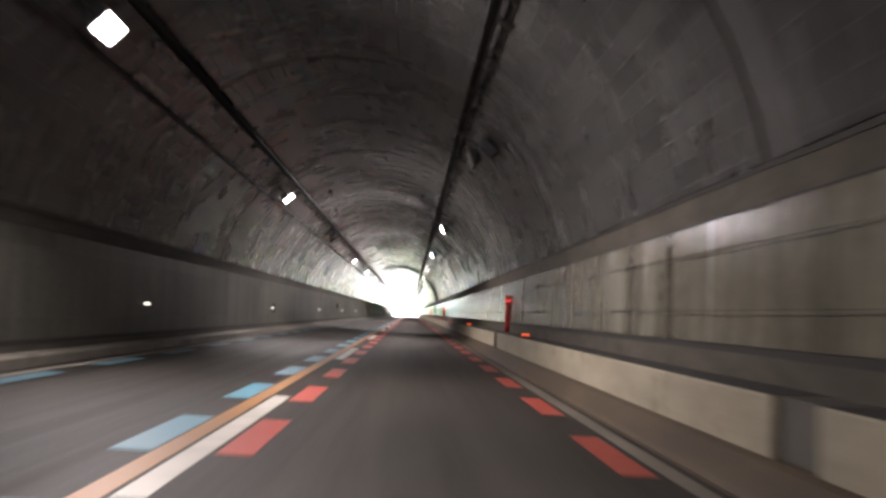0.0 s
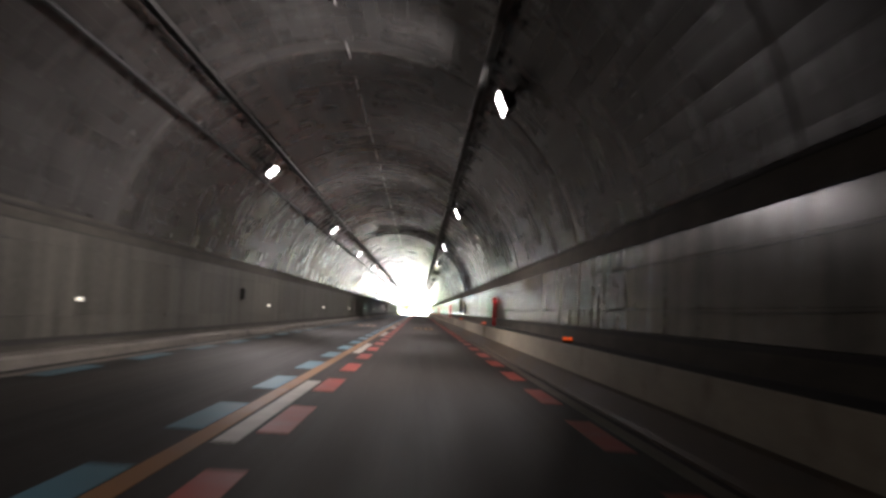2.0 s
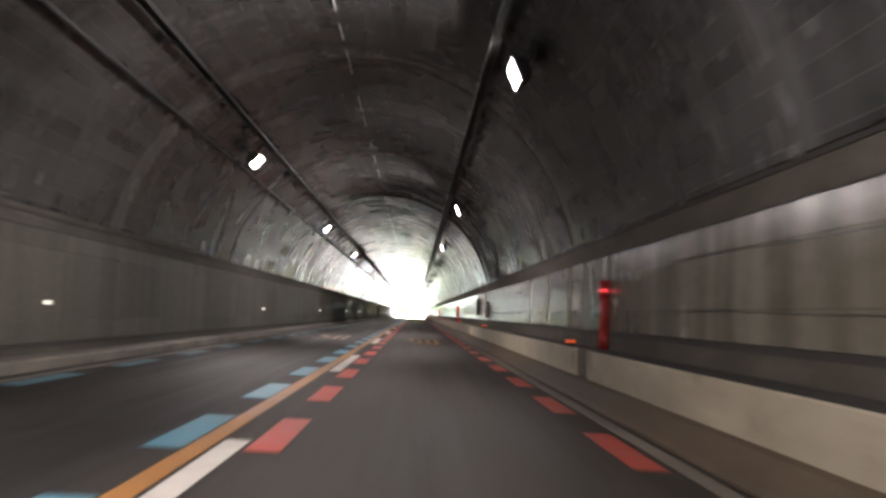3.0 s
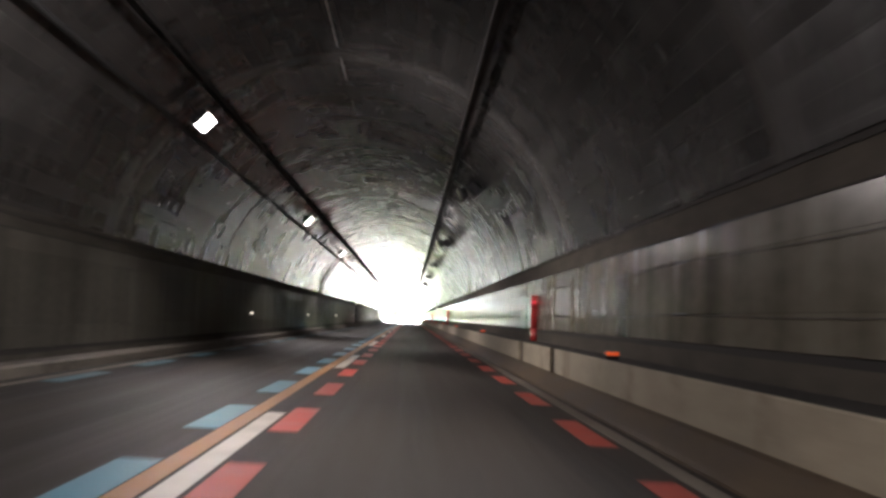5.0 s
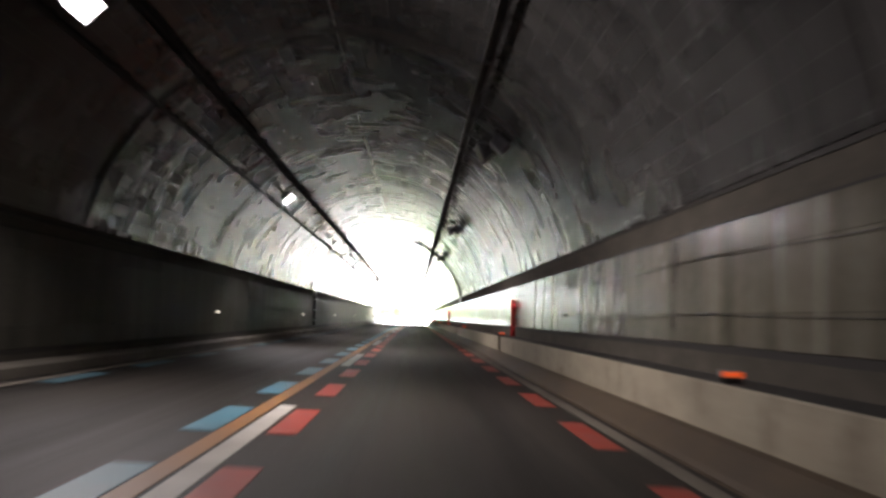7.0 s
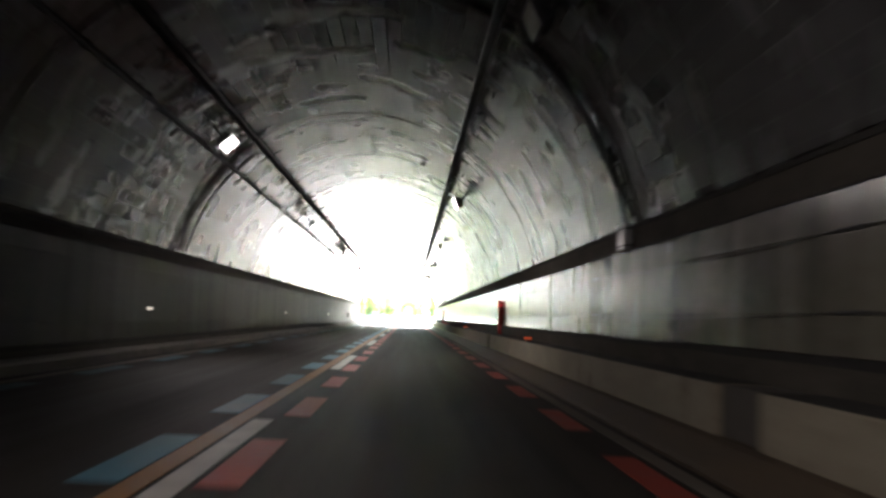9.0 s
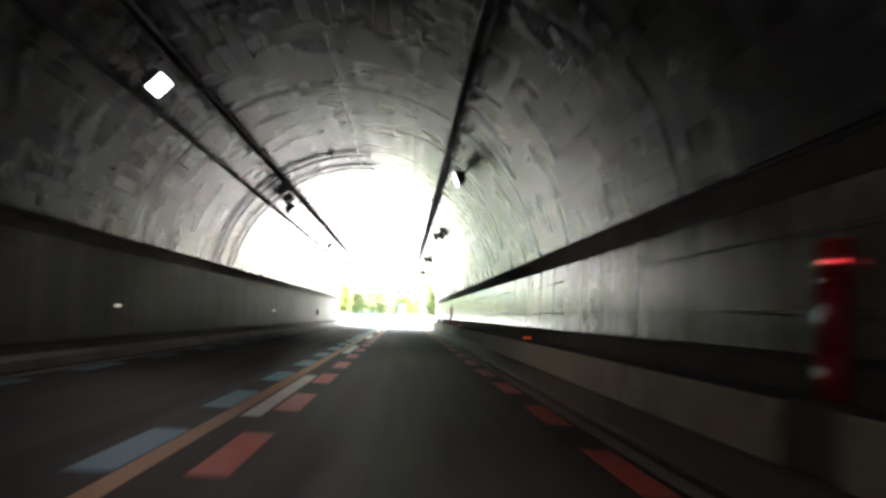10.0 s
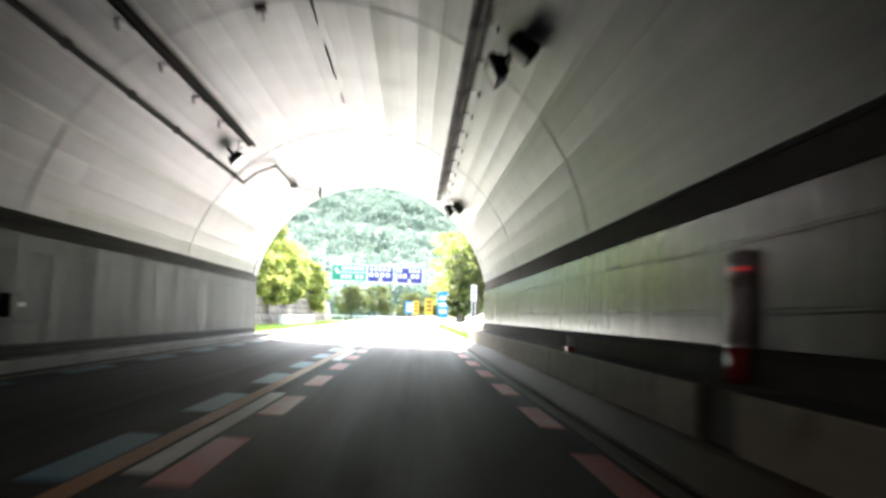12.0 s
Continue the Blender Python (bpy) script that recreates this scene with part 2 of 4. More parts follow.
M_WHITE = surface("white_road_paint", (0.336, 0.312, 0.272), (0.624, 0.600, 0.544), rough=(0.42, 0.58), scale=1.8, grain=90, bump=0.2)
M_EDGE = surface("worn_edge_paint", (0.075, 0.064, 0.053), (0.210, 0.188, 0.150), stretch=(1, 0.3, 1), scale=1.6, grain=60, bump=0.4)
# Dark colour of the vault joints, and of the painted shade in barrier slots.
M_DARK_FILL = surface("dark_fill_concrete", (0.035, 0.032, 0.028), (0.11, 0.10, 0.085), stretch=(1, 0.5, 1), scale=1.6, bump=0.4)
# Near black: grime together with the shade of slots, gaps and walkway.
M_GRIMY_SHADE = surface("grimy_shade_concrete", (0.010, 0.009, 0.008), (0.036, 0.033, 0.028), rough=(0.8, 0.95), stretch=(1, 0.5, 1), scale=1.6, bump=0.4)
M_KERB = surface("kerb_concrete", (0.07, 0.063, 0.052), (0.19, 0.172, 0.14), stretch=(1, 0.6, 2), scale=1.3, bump=0.3, stain=(0.035, 0.031, 0.026), stain_stretch=(1, 0.5, 1), stain_scale=1.2, stain_from=0.54)
# Far paler than the asphalt: sun glare in the colour, bouncing light inwards.
M_SUNLIT_ROAD = surface("sunlit_pale_road", (0.240, 0.232, 0.220), (0.400, 0.392, 0.368), rough=(0.4, 0.6), stretch=(2, 0.1, 1), scale=0.8, grain=90, bump=0.3)
M_STEEL = surface("dark_steel", (0.018, 0.017, 0.016), (0.05, 0.048, 0.045), rough=(0.45, 0.65), scale=3, bump=0.1, metal=0.4)
M_CABLE = surface("black_cable", (0.012, 0.012, 0.012), (0.03, 0.03, 0.03), scale=4, bump=0.1)
M_HOUSING = surface("lamp_housing", (0.03, 0.032, 0.035), (0.09, 0.09, 0.095), rough=(0.4, 0.6), scale=4, bump=0.1, metal=0.3)
M_LENS_OFF = surface("unlit_lamp_glass", (0.30, 0.33, 0.24), (0.50, 0.52, 0.42), rough=(0.08, 0.2), scale=5, bump=0.0)
M_LENS = glow("lit_lamp_glass", (1.0, 0.93, 0.88), LAMP_GLOW)
M_CABINET = surface("red_cabinet_paint", (0.255, 0.020, 0.020), (0.416, 0.041, 0.037), rough=(0.1, 0.2), scale=3, bump=0.05)
M_LED = glow("red_indicator", (1.0, 0.05, 0.06), 0.045)
# Emission here replaces the headlight that the amber reflector would return.
M_AMBER = glow("amber_reflector_glow", (1.0, 0.13, 0.025), 0.008)
M_PALE = surface("pale_coat", (0.62, 0.56, 0.54), (0.80, 0.75, 0.72), rough=(0.1, 0.2), scale=3, bump=0.05)
# Emission replaces returned headlight on the white reflectors too.
M_STUD = glow("white_reflector_glow", (1.0, 0.9, 0.75), 0.02)
M_SIGN_DULL = surface("dull_sign", (0.038, 0.039, 0.034), (0.071, 0.075, 0.064), rough=(0.65, 0.8), scale=3, bump=0.05)
M_CHALK = surface("chalk", (0.30, 0.30, 0.29), (0.55, 0.55, 0.53), scale=3, bump=0.0)
M_GREEN = surface("green_sign", (0.005, 0.16, 0.10), (0.01, 0.26, 0.16), rough=(0.3, 0.45), scale=2, bump=0.0)
M_NAVY = surface("navy_sign", (0.012, 0.012, 0.13), (0.02, 0.02, 0.22), rough=(0.3, 0.45), scale=2, bump=0.0)
M_SKYBLUE = surface("blue_sign", (0.01, 0.16, 0.40), (0.02, 0.24, 0.55), rough=(0.3, 0.45), scale=2, bump=0.0)
M_YELLOW = surface("yellow_sign", (0.55, 0.30, 0.01), (0.75, 0.45, 0.02), rough=(0.3, 0.45), scale=2, bump=0.0)
M_SIGN_WHITE = surface("white_sign", (0.65, 0.65, 0.63), (0.80, 0.80, 0.78), rough=(0.3, 0.45), scale=2, bump=0.0)
M_ZINC = surface("galvanised_steel", (0.35, 0.36, 0.36), (0.55, 0.56, 0.56), rough=(0.35, 0.5), scale=3, bump=0.05, metal=0.6)
M_GRASS = surface("grass_ground", (0.045, 0.075, 0.02), (0.12, 0.16, 0.045), scale=0.6, grain=8, bump=0.6, bump_dist=0.1)
M_BLADE = surface("grass_blades", (0.06, 0.12, 0.02), (0.17, 0.24, 0.05), scale=2.0, bump=0.0, vary=0.5, island=True)
M_LEAF = surface("bright_leaves", (0.170, 0.210, 0.040), (0.420, 0.460, 0.130), rough=(0.45, 0.6), scale=0.8, bump=0.0, vary=0.6, island=True)
M_LEAF_DARK = surface("dark_leaves", (0.032, 0.052, 0.014), (0.120, 0.136, 0.036), rough=(0.45, 0.6), scale=0.8, bump=0.0, vary=0.6, island=True)
# Distance haze is mixed into this pale, low-contrast green.
M_WOODS = surface("hazy_far_woods", (0.096, 0.140, 0.112), (0.152, 0.208, 0.164), scale=0.05, grain=1.2, bump=0.0, vary=0.2, island=True)
for m in (M_BLADE, M_LEAF, M_LEAF_DARK, M_WOODS):
    nodes, links = m.node_tree.nodes, m.node_tree.links
    base = nodes["Principled BSDF"]
    thin, both = nodes.new("ShaderNodeBsdfTranslucent"), nodes.new("ShaderNodeMixShader")
    links.new(base.inputs["Base Color"].links[0].from_socket, thin.inputs["Color"])
    both.inputs["Fac"].default_value = 0.5
    links.new(base.outputs[0], both.inputs[1])
    links.new(thin.outputs[0], both.inputs[2])
    links.new(both.outputs[0], nodes["Material Output"].inputs["Surface"])
M_BARK = surface("bark", (0.06, 0.045, 0.03), (0.16, 0.12, 0.09), stretch=(3, 3, 0.5), scale=3, bump=0.6)
M_ROCK = surface("retaining_stone", (0.06, 0.047, 0.034), (0.18, 0.14, 0.10), scale=1.1, bump=0.7, bump_dist=0.05, vary=0.25)


# ---- mesh helpers ----
def add_box(bm, x0, x1, y0, y1, z0, z1, m=None):
    vs = [bm.verts.new(Vector(p) if m is None else m @ Vector(p)) for p in
          ((x0, y0, z0), (x1, y0, z0), (x1, y1, z0), (x0, y1, z0), (x0, y0, z1), (x1, y0, z1), (x1, y1, z1), (x0, y1, z1))]
    for f in ((0, 3, 2, 1), (4, 5, 6, 7), (0, 1, 5, 4), (1, 2, 6, 5), (2, 3, 7, 6), (3, 0, 4, 7)):
        bm.faces.new([vs[i] for i in f])


def add_tube(bm, p0, p1, r0, r1=None, seg=8):
    p0, p1 = Vector(p0), Vector(p1)
    r1 = r0 if r1 is None else r1
    q = (p1 - p0).to_track_quat("Z", "Y")
    rings = [[bm.verts.new(p + q @ Vector((r * math.cos(a), r * math.sin(a), 0))) for a in [2 * math.pi * k / seg for k in range(seg)]]
             for p, r in ((p0, r0), (p1, r1))]
    for k in range(seg):
        bm.faces.new((rings[0][k], rings[0][(k + 1) % seg], rings[1][(k + 1) % seg], rings[1][k]))
    bm.faces.new(rings[0][::-1])
    bm.faces.new(rings[1])


def add_profile(bm, prof, stations):
    """A closed outline in x and z, carried along the stations in y."""
    rows = [[bm.verts.new((x, y, z)) for x, z in prof] for y in stations]
    n = len(prof)
    for a, b in zip(rows, rows[1:]):
        for k in range(n):
            bm.faces.new((a[k], a[(k + 1) % n], b[(k + 1) % n], b[k]))
    bm.faces.new(rows[0][::-1])
    bm.faces.new(rows[-1])


def finish(bm, name, mat, bevel=0.0):
    bmesh.ops.recalc_face_normals(bm, faces=bm.faces)
    if bevel:
        bmesh.ops.bevel(bm, geom=list(bm.edges), offset=bevel, segments=1, affect="EDGES", clamp_overlap=True)
    me = bpy.data.meshes.new(name)
    bm.to_mesh(me)
    bm.free()
    me.materials.append(mat)
    return me


def part(name, bm, mat, parent, label="", bevel=0.0):
    ob = new(name, finish(bm, name, mat, bevel))
    ob.parent = parent
    return tagged(ob, label)


def piece(name, me, parent, at, rot=(0, 0, 0)):
    ob = new(name, me)
    ob.parent, ob.location, ob.rotation_euler = parent, at, rot
    return ob


def structure(name, bm, mat, label, category, bevel=0.0):
    return tagged(new(name, finish(bm, name, mat, bevel)), label, category, kind="structure")


def smooth(ob):
    for p in ob.data.polygons:
        p.use_smooth = True
    return ob


# ---- the road ----
ROAD_END = 470.0
bm = bmesh.new()
add_profile(bm, [(-5.6, road_z(-5.6)), (2.6, road_z(2.6)), (2.6, -0.45), (-5.6, -0.45)], [Y0, 100, 200, Y1 + 0.4])
road = structure("road", bm, M_ROAD, "grey asphalt road with two lanes inside the tunnel", "road")


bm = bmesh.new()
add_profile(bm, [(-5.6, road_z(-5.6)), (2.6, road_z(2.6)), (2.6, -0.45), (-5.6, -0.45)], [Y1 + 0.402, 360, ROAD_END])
structure("road_outside", bm, M_SUNLIT_ROAD, "road surface outside the tunnel with sun glare in its colour", "road")


def flat_strip(width, length, mat, name):
    bm = bmesh.new()
    h = width / 2
    add_profile(bm, [(-h, CROSS * h + 0.005), (h, -CROSS * h + 0.005), (h, -CROSS * h - 0.02), (-h, CROSS * h - 0.02)], [0, length])
    return finish(bm, name, mat)


def lay(name, me, x, y):
    return piece(name, me, road, (x, y, road_z(x)))


lay("orange_line", flat_strip(0.17, ROAD_END - Y0, M_ORANGE, "orange_line"), -1.69, Y0)
lay("edge_line", flat_strip(0.16, ROAD_END - Y0, M_EDGE, "edge_line"), 2.06, Y0)
lay("edge_line", flat_strip(0.15, ROAD_END - Y0, M_EDGE, "edge_line"), -5.12, Y0)
red_me, blue_me, dash_me = flat_strip(0.27, 2.15, M_RED, "red_mark"), flat_strip(0.30, 2.15, M_BLUE, "blue_mark"), flat_strip(0.19, 6.16, M_WHITE, "lane_dash")
worn_me = flat_strip(0.28, 2.15, M_BLUE_WORN, "blue_mark")
for k in range(0, 83):
    lay("red_mark", red_me, -1.195, 4 * k)
    lay("red_mark", red_me, 1.765, 4 * k)
    lay("blue_mark", blue_me, -1.945, 4 * k)
    lay("blue_mark", worn_me, -4.84, 4 * k)
for k in range(-1, 22):
    lay("lane_dash", dash_me, -1.47, 6.37 + 15 * k)


def figure(strokes, name):
    """A tall painted figure: strokes between points on a grid 0.48 wide and 5 long."""
    bm = bmesh.new()
    for x0, x1, y0, y1 in strokes:
        add_profile(bm, [(x0, 0.007 - CROSS * x0), (x1, 0.007 - CROSS * x1), (x1, -0.02 - CROSS * x1), (x0, -0.02 - CROSS * x0)], [y0, y1])
    return finish(bm, name, M_ORANGE)


five = figure([(-0.24, 0.24, 4.72, 5.0), (-0.24, -0.10, 2.55, 4.72), (-0.10, 0.10, 2.55, 2.85), (0.10, 0.24, 0.35, 2.75), (-0.24, 0.10, 0.0, 0.35)], "figure_five")
nought = figure([(-0.24, 0.24, 4.72, 5.0), (-0.24, -0.10, 0.3, 4.72), (0.10, 0.24, 0.3, 4.72), (-0.24, 0.24, 0.0, 0.3)], "figure_nought")
for x in (-0.03, -3.62):
    lay("speed_figure", five, x, 99.05)
    lay("speed_figure", nought, x + 0.66, 99.05)

# ---- vault, walls and kerbs ----
joints = [RING_AT + RING * k for k in range(-13, 20) if Y0 < RING_AT + RING * k < Y1 - 2]
a0, a1 = math.asin((BAND1 + 0.02 - CZ) / R), math.pi - math.asin((BAND1L + 0.02 - CZ) / R)
MOUTH = RING_AT + 16 * RING
ANG = [a0 + (a1 - a0) * k / 88 for k in range(89)]


def vault(name, ya, yb, facets, rough, mat, label):
    """A stretch of the lining, with grooves at the ring joints."""
    stations, depth = [ya], [0.0]
    groove = 0.035 if mat is M_VAULT else 0.012
    for j in joints:
        if ya + 1 < j < yb - 1:
            stations += [j - 0.05, j - 0.03, j + 0.03, j + 0.05]
            depth += [0.0, groove, groove, 0.0]
    stations.append(yb)
    depth.append(0.0)
    angles = [a0 + (a1 - a0) * k / facets for k in range(facets + 1)]
    uneven = [random.uniform(0, 2 * rough) for a in angles]
    bm = bmesh.new()
    rows = []
    for y, d in zip(stations, depth):
        ring = [bm.verts.new((CX + (R + d + u) * math.cos(a), y, CZ + (R + d + u) * math.sin(a))) for a, u in zip(angles, uneven)]
        ring += [bm.verts.new((CX + (R + 0.55) * math.cos(a), y, CZ + (R + 0.55) * math.sin(a))) for a in angles[::-1]]
        rows.append(ring)
    n = len(rows[0])
    for i, (a, b) in enumerate(zip(rows, rows[1:])):
        for k in range(n):
            f = bm.faces.new((a[k], a[(k + 1) % n], b[(k + 1) % n], b[k]))
            f.material_index = 1 if mat is M_VAULT and (depth[i] or depth[i + 1]) else 0
    bm.faces.new(rows[0][::-1])
    bm.faces.new(rows[-1])
    ob = structure(name, bm, mat, label, "tunnel vault")
    ob.data.materials.append(M_DARK_FILL)
    return ob


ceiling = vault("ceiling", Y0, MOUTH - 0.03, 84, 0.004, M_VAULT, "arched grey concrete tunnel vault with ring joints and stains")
vault("ceiling_mouth", MOUTH + 0.03, Y1, 30, 0.015, M_MOUTH, "concrete vault with board facets, daylight glare in its pale tone")
bm = bmesh.new()
prof = [(CX + (R + 0.04) * math.cos(a), CZ + (R + 0.04) * math.sin(a)) for a in ANG] + [(CX + (R + 0.5) * math.cos(a), CZ + (R + 0.5) * math.sin(a)) for a in ANG[::-1]]
add_profile(bm, prof, [MOUTH - 0.029, MOUTH + 0.029])
structure("ceiling_joint", bm, M_DARK_FILL, "dark joint between two stretches of the vault", "vault joint")


def side_wall(name, s, face, base_top, b0, b1):
    """A side wall: base, dark gap, backing of the panels, band and the slot below the vault; s is +1 on the right."""
    bm = bmesh.new()
    x = lambda d: face + s * d
    prof = [(x(0.0), -0.5), (x(0.0), base_top - 0.045), (x(0.10), base_top - 0.04), (x(0.10), base_top), (x(0.045), base_top), (x(0.045), b0 - 0.02),
            (x(0.09), b0 - 0.015), (x(0.09), b0), (x(0.05), b0), (x(0.05), b1 - 0.02), (x(0.18), b1), (x(0.18), b1 + 0.08), (x(0.62), b1 + 0.08), (x(0.62), -0.5)]
    add_profile(bm, prof, [Y0, Y1])
    return structure(name, bm, M_WALL if s > 0 else M_BAND, "concrete side wall with a band above its glazed panels", "tunnel wall")


def grime_shade_line(name, s, face, z0, z1, proud):
    """A narrow dark strip, grime and painted slot shade, that runs the length of a wall, its lower edge worn uneven."""
    bm, rng, rows, y = bmesh.new(), random.Random(17 if s > 0 else 23), [], Y0
    while y < Y1:
        d = rng.uniform(-0.008, 0.008)
        xs = (face - s * proud, face + s * 0.06)
        rows.append([bm.verts.new((x, y, z)) for x, z in ((xs[0], z0 + d), (xs[0], z1), (xs[1], z1), (xs[1], z0 + d))])
        y += rng.uniform(0.5, 1.6)
    for p, q in zip(rows, rows[1:]):
        for k in range(4):
            bm.faces.new((p[k], p[(k + 1) % 4], q[(k + 1) % 4], q[k]))
    bm.faces.new(rows[0][::-1])
    bm.faces.new(rows[-1])
    return structure(name, bm, M_GRIMY_SHADE, "dark strip along the wall, grime and painted shade", "ledge")


wall_right = side_wall("wall_right", 1, XR, 0.93, BAND0, BAND1)
wall_left = side_wall("wall_left", -1, XL, 0.45, BAND0L, BAND1L)
for side, s, face, b0, b1, foot in (("right", 1, XR, BAND0, BAND1, 0.93), ("left", -1, XL, BAND0L, BAND1L, 0.45)):
    grime_shade_line("ledge_" + side, s, face + s * 0.05, b1 - 0.070, b1 - 0.018, 0.014)
    grime_shade_line("joint_" + side, s, face + s * 0.05, b0 - 0.012, b0 + 0.022, 0.006)
    # This strip lies over the recess and paints the shade in the gap.
    grime_shade_line("gap_" + side, s, face, foot - 0.075, foot - 0.006, 0.004)
bm = bmesh.new()
add_profile(bm, [(-8.0, -0.6), (5.0, -0.6), (5.0, 7.2), (-8.0, 7.2)], [Y0 - 0.6, Y0])
structure("wall_back", bm, M_WALL, "plain concrete wall that closes the dark tunnel", "wall")

# right side: sloping toe and the pale barrier face with its slots
bm = bmesh.new()
add_profile(bm, [(2.22, -0.45), (2.22, road_z(2.22) + 0.03), (2.25, 0.03), (2.44, 0.19), (2.50, 0.215), (XR - 0.003, 0.215), (XR - 0.003, -0.45)], [Y0, 60, 160, Y1 + 1.5])
toe = structure("kerb_right", bm, M_TOE, "brown-stained sloping concrete kerb beside the road", "kerb")
SLOTS = [(6.66, 7.40), (26.9, 27.8), (78.6, 79.4), (108.05, 109.0), (123.55, 124.1), (128.05, 128.85), (178.2, 179.0), (204.9, 205.9), (227.1, 228.0), (276.6, 277.5)]
edges = [Y0] + [v for pair in SLOTS for v in pair] + [Y1 + 1.2]
walkway = tagged(new("walkway"), "raised concrete walkway with a pale face along the wall", "walkway", kind="structure")
for ya, yb in zip(edges[::2], edges[1::2]):
    bm = bmesh.new()
    add_profile(bm, [(2.50, 0.218), (2.495, 0.625), (2.508, 0.64), (XR - 0.004, 0.64), (XR - 0.004, 0.218)], [ya, yb])
    part("barrier_face", bm, M_BARRIER, walkway)
# Grime and the shadow at the wall's foot share this dark top.
for ya, yb in zip(edges[::2], edges[1::2]):
    bm = bmesh.new()
    add_box(bm, 2.512, XR - 0.006, ya + 0.01, yb - 0.01, 0.630, 0.645)
    part("walkway_top", bm, M_GRIMY_SHADE, walkway, "grimy dark walking surface with shadow in its colour")
# A dark plate near the face stands for the shade inside each slot.
for ya, yb in SLOTS:
    bm = bmesh.new()
    add_box(bm, 2.56, XR - 0.005, ya + 0.005, yb - 0.005, 0.22, 0.635)
    part("slot_shade", bm, M_DARK_FILL, walkway)

# left side: a low kerb of long stones
kerb_left = tagged(new("kerb_left"), "low grey concrete kerb along the far wall", "kerb", kind="structure")
bm = bmesh.new()
add_profile(bm, [(-5.40, -0.4), (-5.41, 0.24), (-5.45, 0.275), (XL + 0.003, 0.275), (XL + 0.003, -0.4)], [0, 9.94])
stone = finish(bm, "kerb_stone", M_KERB)
for k in range(35):
    piece("kerb_stone", stone, kerb_left, (0, Y0 + 9.95 * k, 0))


# ---- glazed wall panels, three rows on either side ----
def panel_mesh(z0, z1, mat):
    bm = bmesh.new()
    add_box(bm, -0.0225 - 0.02, 0.0225 - 0.02, 0.003, BAY / 3 - 0.003, z0 + 0.0012, z1 - 0.0012)
    return finish(bm, "panel", mat, 0.0015)


LEVELS_R, LEVELS_L = (0.93, 1.24, 1.82, 2.115), (0.45, 0.79, 1.90, 2.175)
for wall, face, levels, first in ((wall_right, XR, LEVELS_R, 4), (wall_left, XL, LEVELS_L, 4)):
    s = 1 if face > 0 else -1
    # The left-hand coat has the shade painted in.
    coat = M_PANEL if s > 0 else M_PANEL_SHADED
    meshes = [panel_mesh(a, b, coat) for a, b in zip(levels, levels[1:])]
    rest = bmesh.new()
    y = BAY0 - 7 * BAY
    while y < Y1 - 0.5:
        yb = min(y + BAY / 3, Y1 - 0.02)
        for me, za, zb in zip(meshes, levels, levels[1:]):
            if y > 4 and y + BAY / 3 < Y1:
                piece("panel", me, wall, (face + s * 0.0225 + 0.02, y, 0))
            else:
                add_box(rest, face - 0.0225 + s * 0.0225, face + 0.0225 + s * 0.0225, y + 0.006, yb - 0.006, za + 0.005, zb - 0.005)
        y += BAY / 3
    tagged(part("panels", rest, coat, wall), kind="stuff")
    # joint covers where the bays meet
    cover = bmesh.new()
    add_box(cover, -0.012, 0.012, -0.30, 0.24, -0.015, 0.013)
    cover = finish(cover, "joint_clip", M_STEEL, 0.003)
    y = BAY0
    while y < Y1 - 1:
        for z in levels[1:3]:
            piece("joint_clip", cover, wall, (face - s * 0.006, y, z))
        y += BAY

# ---- portal ----
bm = bmesh.new()
outer = []
arch = [(XR + 0.2, -0.5), (XR + 0.2, BAND1)] + [(CX + R * math.cos(a), CZ + R * math.sin(a)) for a in ANG] + [(XL - 0.2, BAND1L), (XL - 0.2, -0.5)]
for x, z in arch:
    v = Vector((x - CX, 0, z - 1.0))
    k = max(abs(v.x) / 8.5, v.z / 7.5, 0.05)
    outer.append((CX + v.x / k, max(1.0 + v.z / k, -0.5)) if z > 0 else (CX + math.copysign(8.5, v.x), -0.5))
for pa, pb, qa, qb in zip(arch, arch[1:], outer, outer[1:]):
    lo = [bm.verts.new((p[0], Y1 + 0.003, p[1])) for p in (pa, pb, qb, qa)]
    hi = [bm.verts.new((p[0], Y1 + 0.9, p[1])) for p in (pa, pb, qb, qa)]
    bm.faces.new(lo), bm.faces.new(hi[::-1])
    for i in range(4):
        bm.faces.new((lo[i], lo[(i + 1) % 4], hi[(i + 1) % 4], hi[i]))
bmesh.ops.remove_doubles(bm, verts=bm.verts, dist=0.0005)
# The headwall gets the same pale tone with the glare in it.
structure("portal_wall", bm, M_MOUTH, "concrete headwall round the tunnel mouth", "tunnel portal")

# ---- dark conduits that run round the vault ----
def ring_conduit(y, a, b, r=0.075):
    bm = bmesh.new()
    pts = [(CX + (R - 0.05) * math.cos(t), CZ + (R - 0.05) * math.sin(t)) for t in np.linspace(radians(a), radians(b), 40)]
    rows = []
    for x, z in pts:
        n = Vector((x - CX, 0, z - CZ)).normalized()
        rows.append([bm.verts.new(Vector((x, y, z)) + n * (0.75 * r * math.cos(q)) + Vector((0, r * math.sin(q), 0))) for q in [2 * math.pi * k / 10 for k in range(10)]])
    for p, q in zip(rows, rows[1:]):
        for k in range(10):
            bm.faces.new((p[k], p[(k + 1) % 10], q[(k + 1) % 10], q[k]))
    bm.faces.new(rows[0][::-1])
    bm.faces.new(rows[-1])
    return part("conduit", bm, M_CABLE, None)


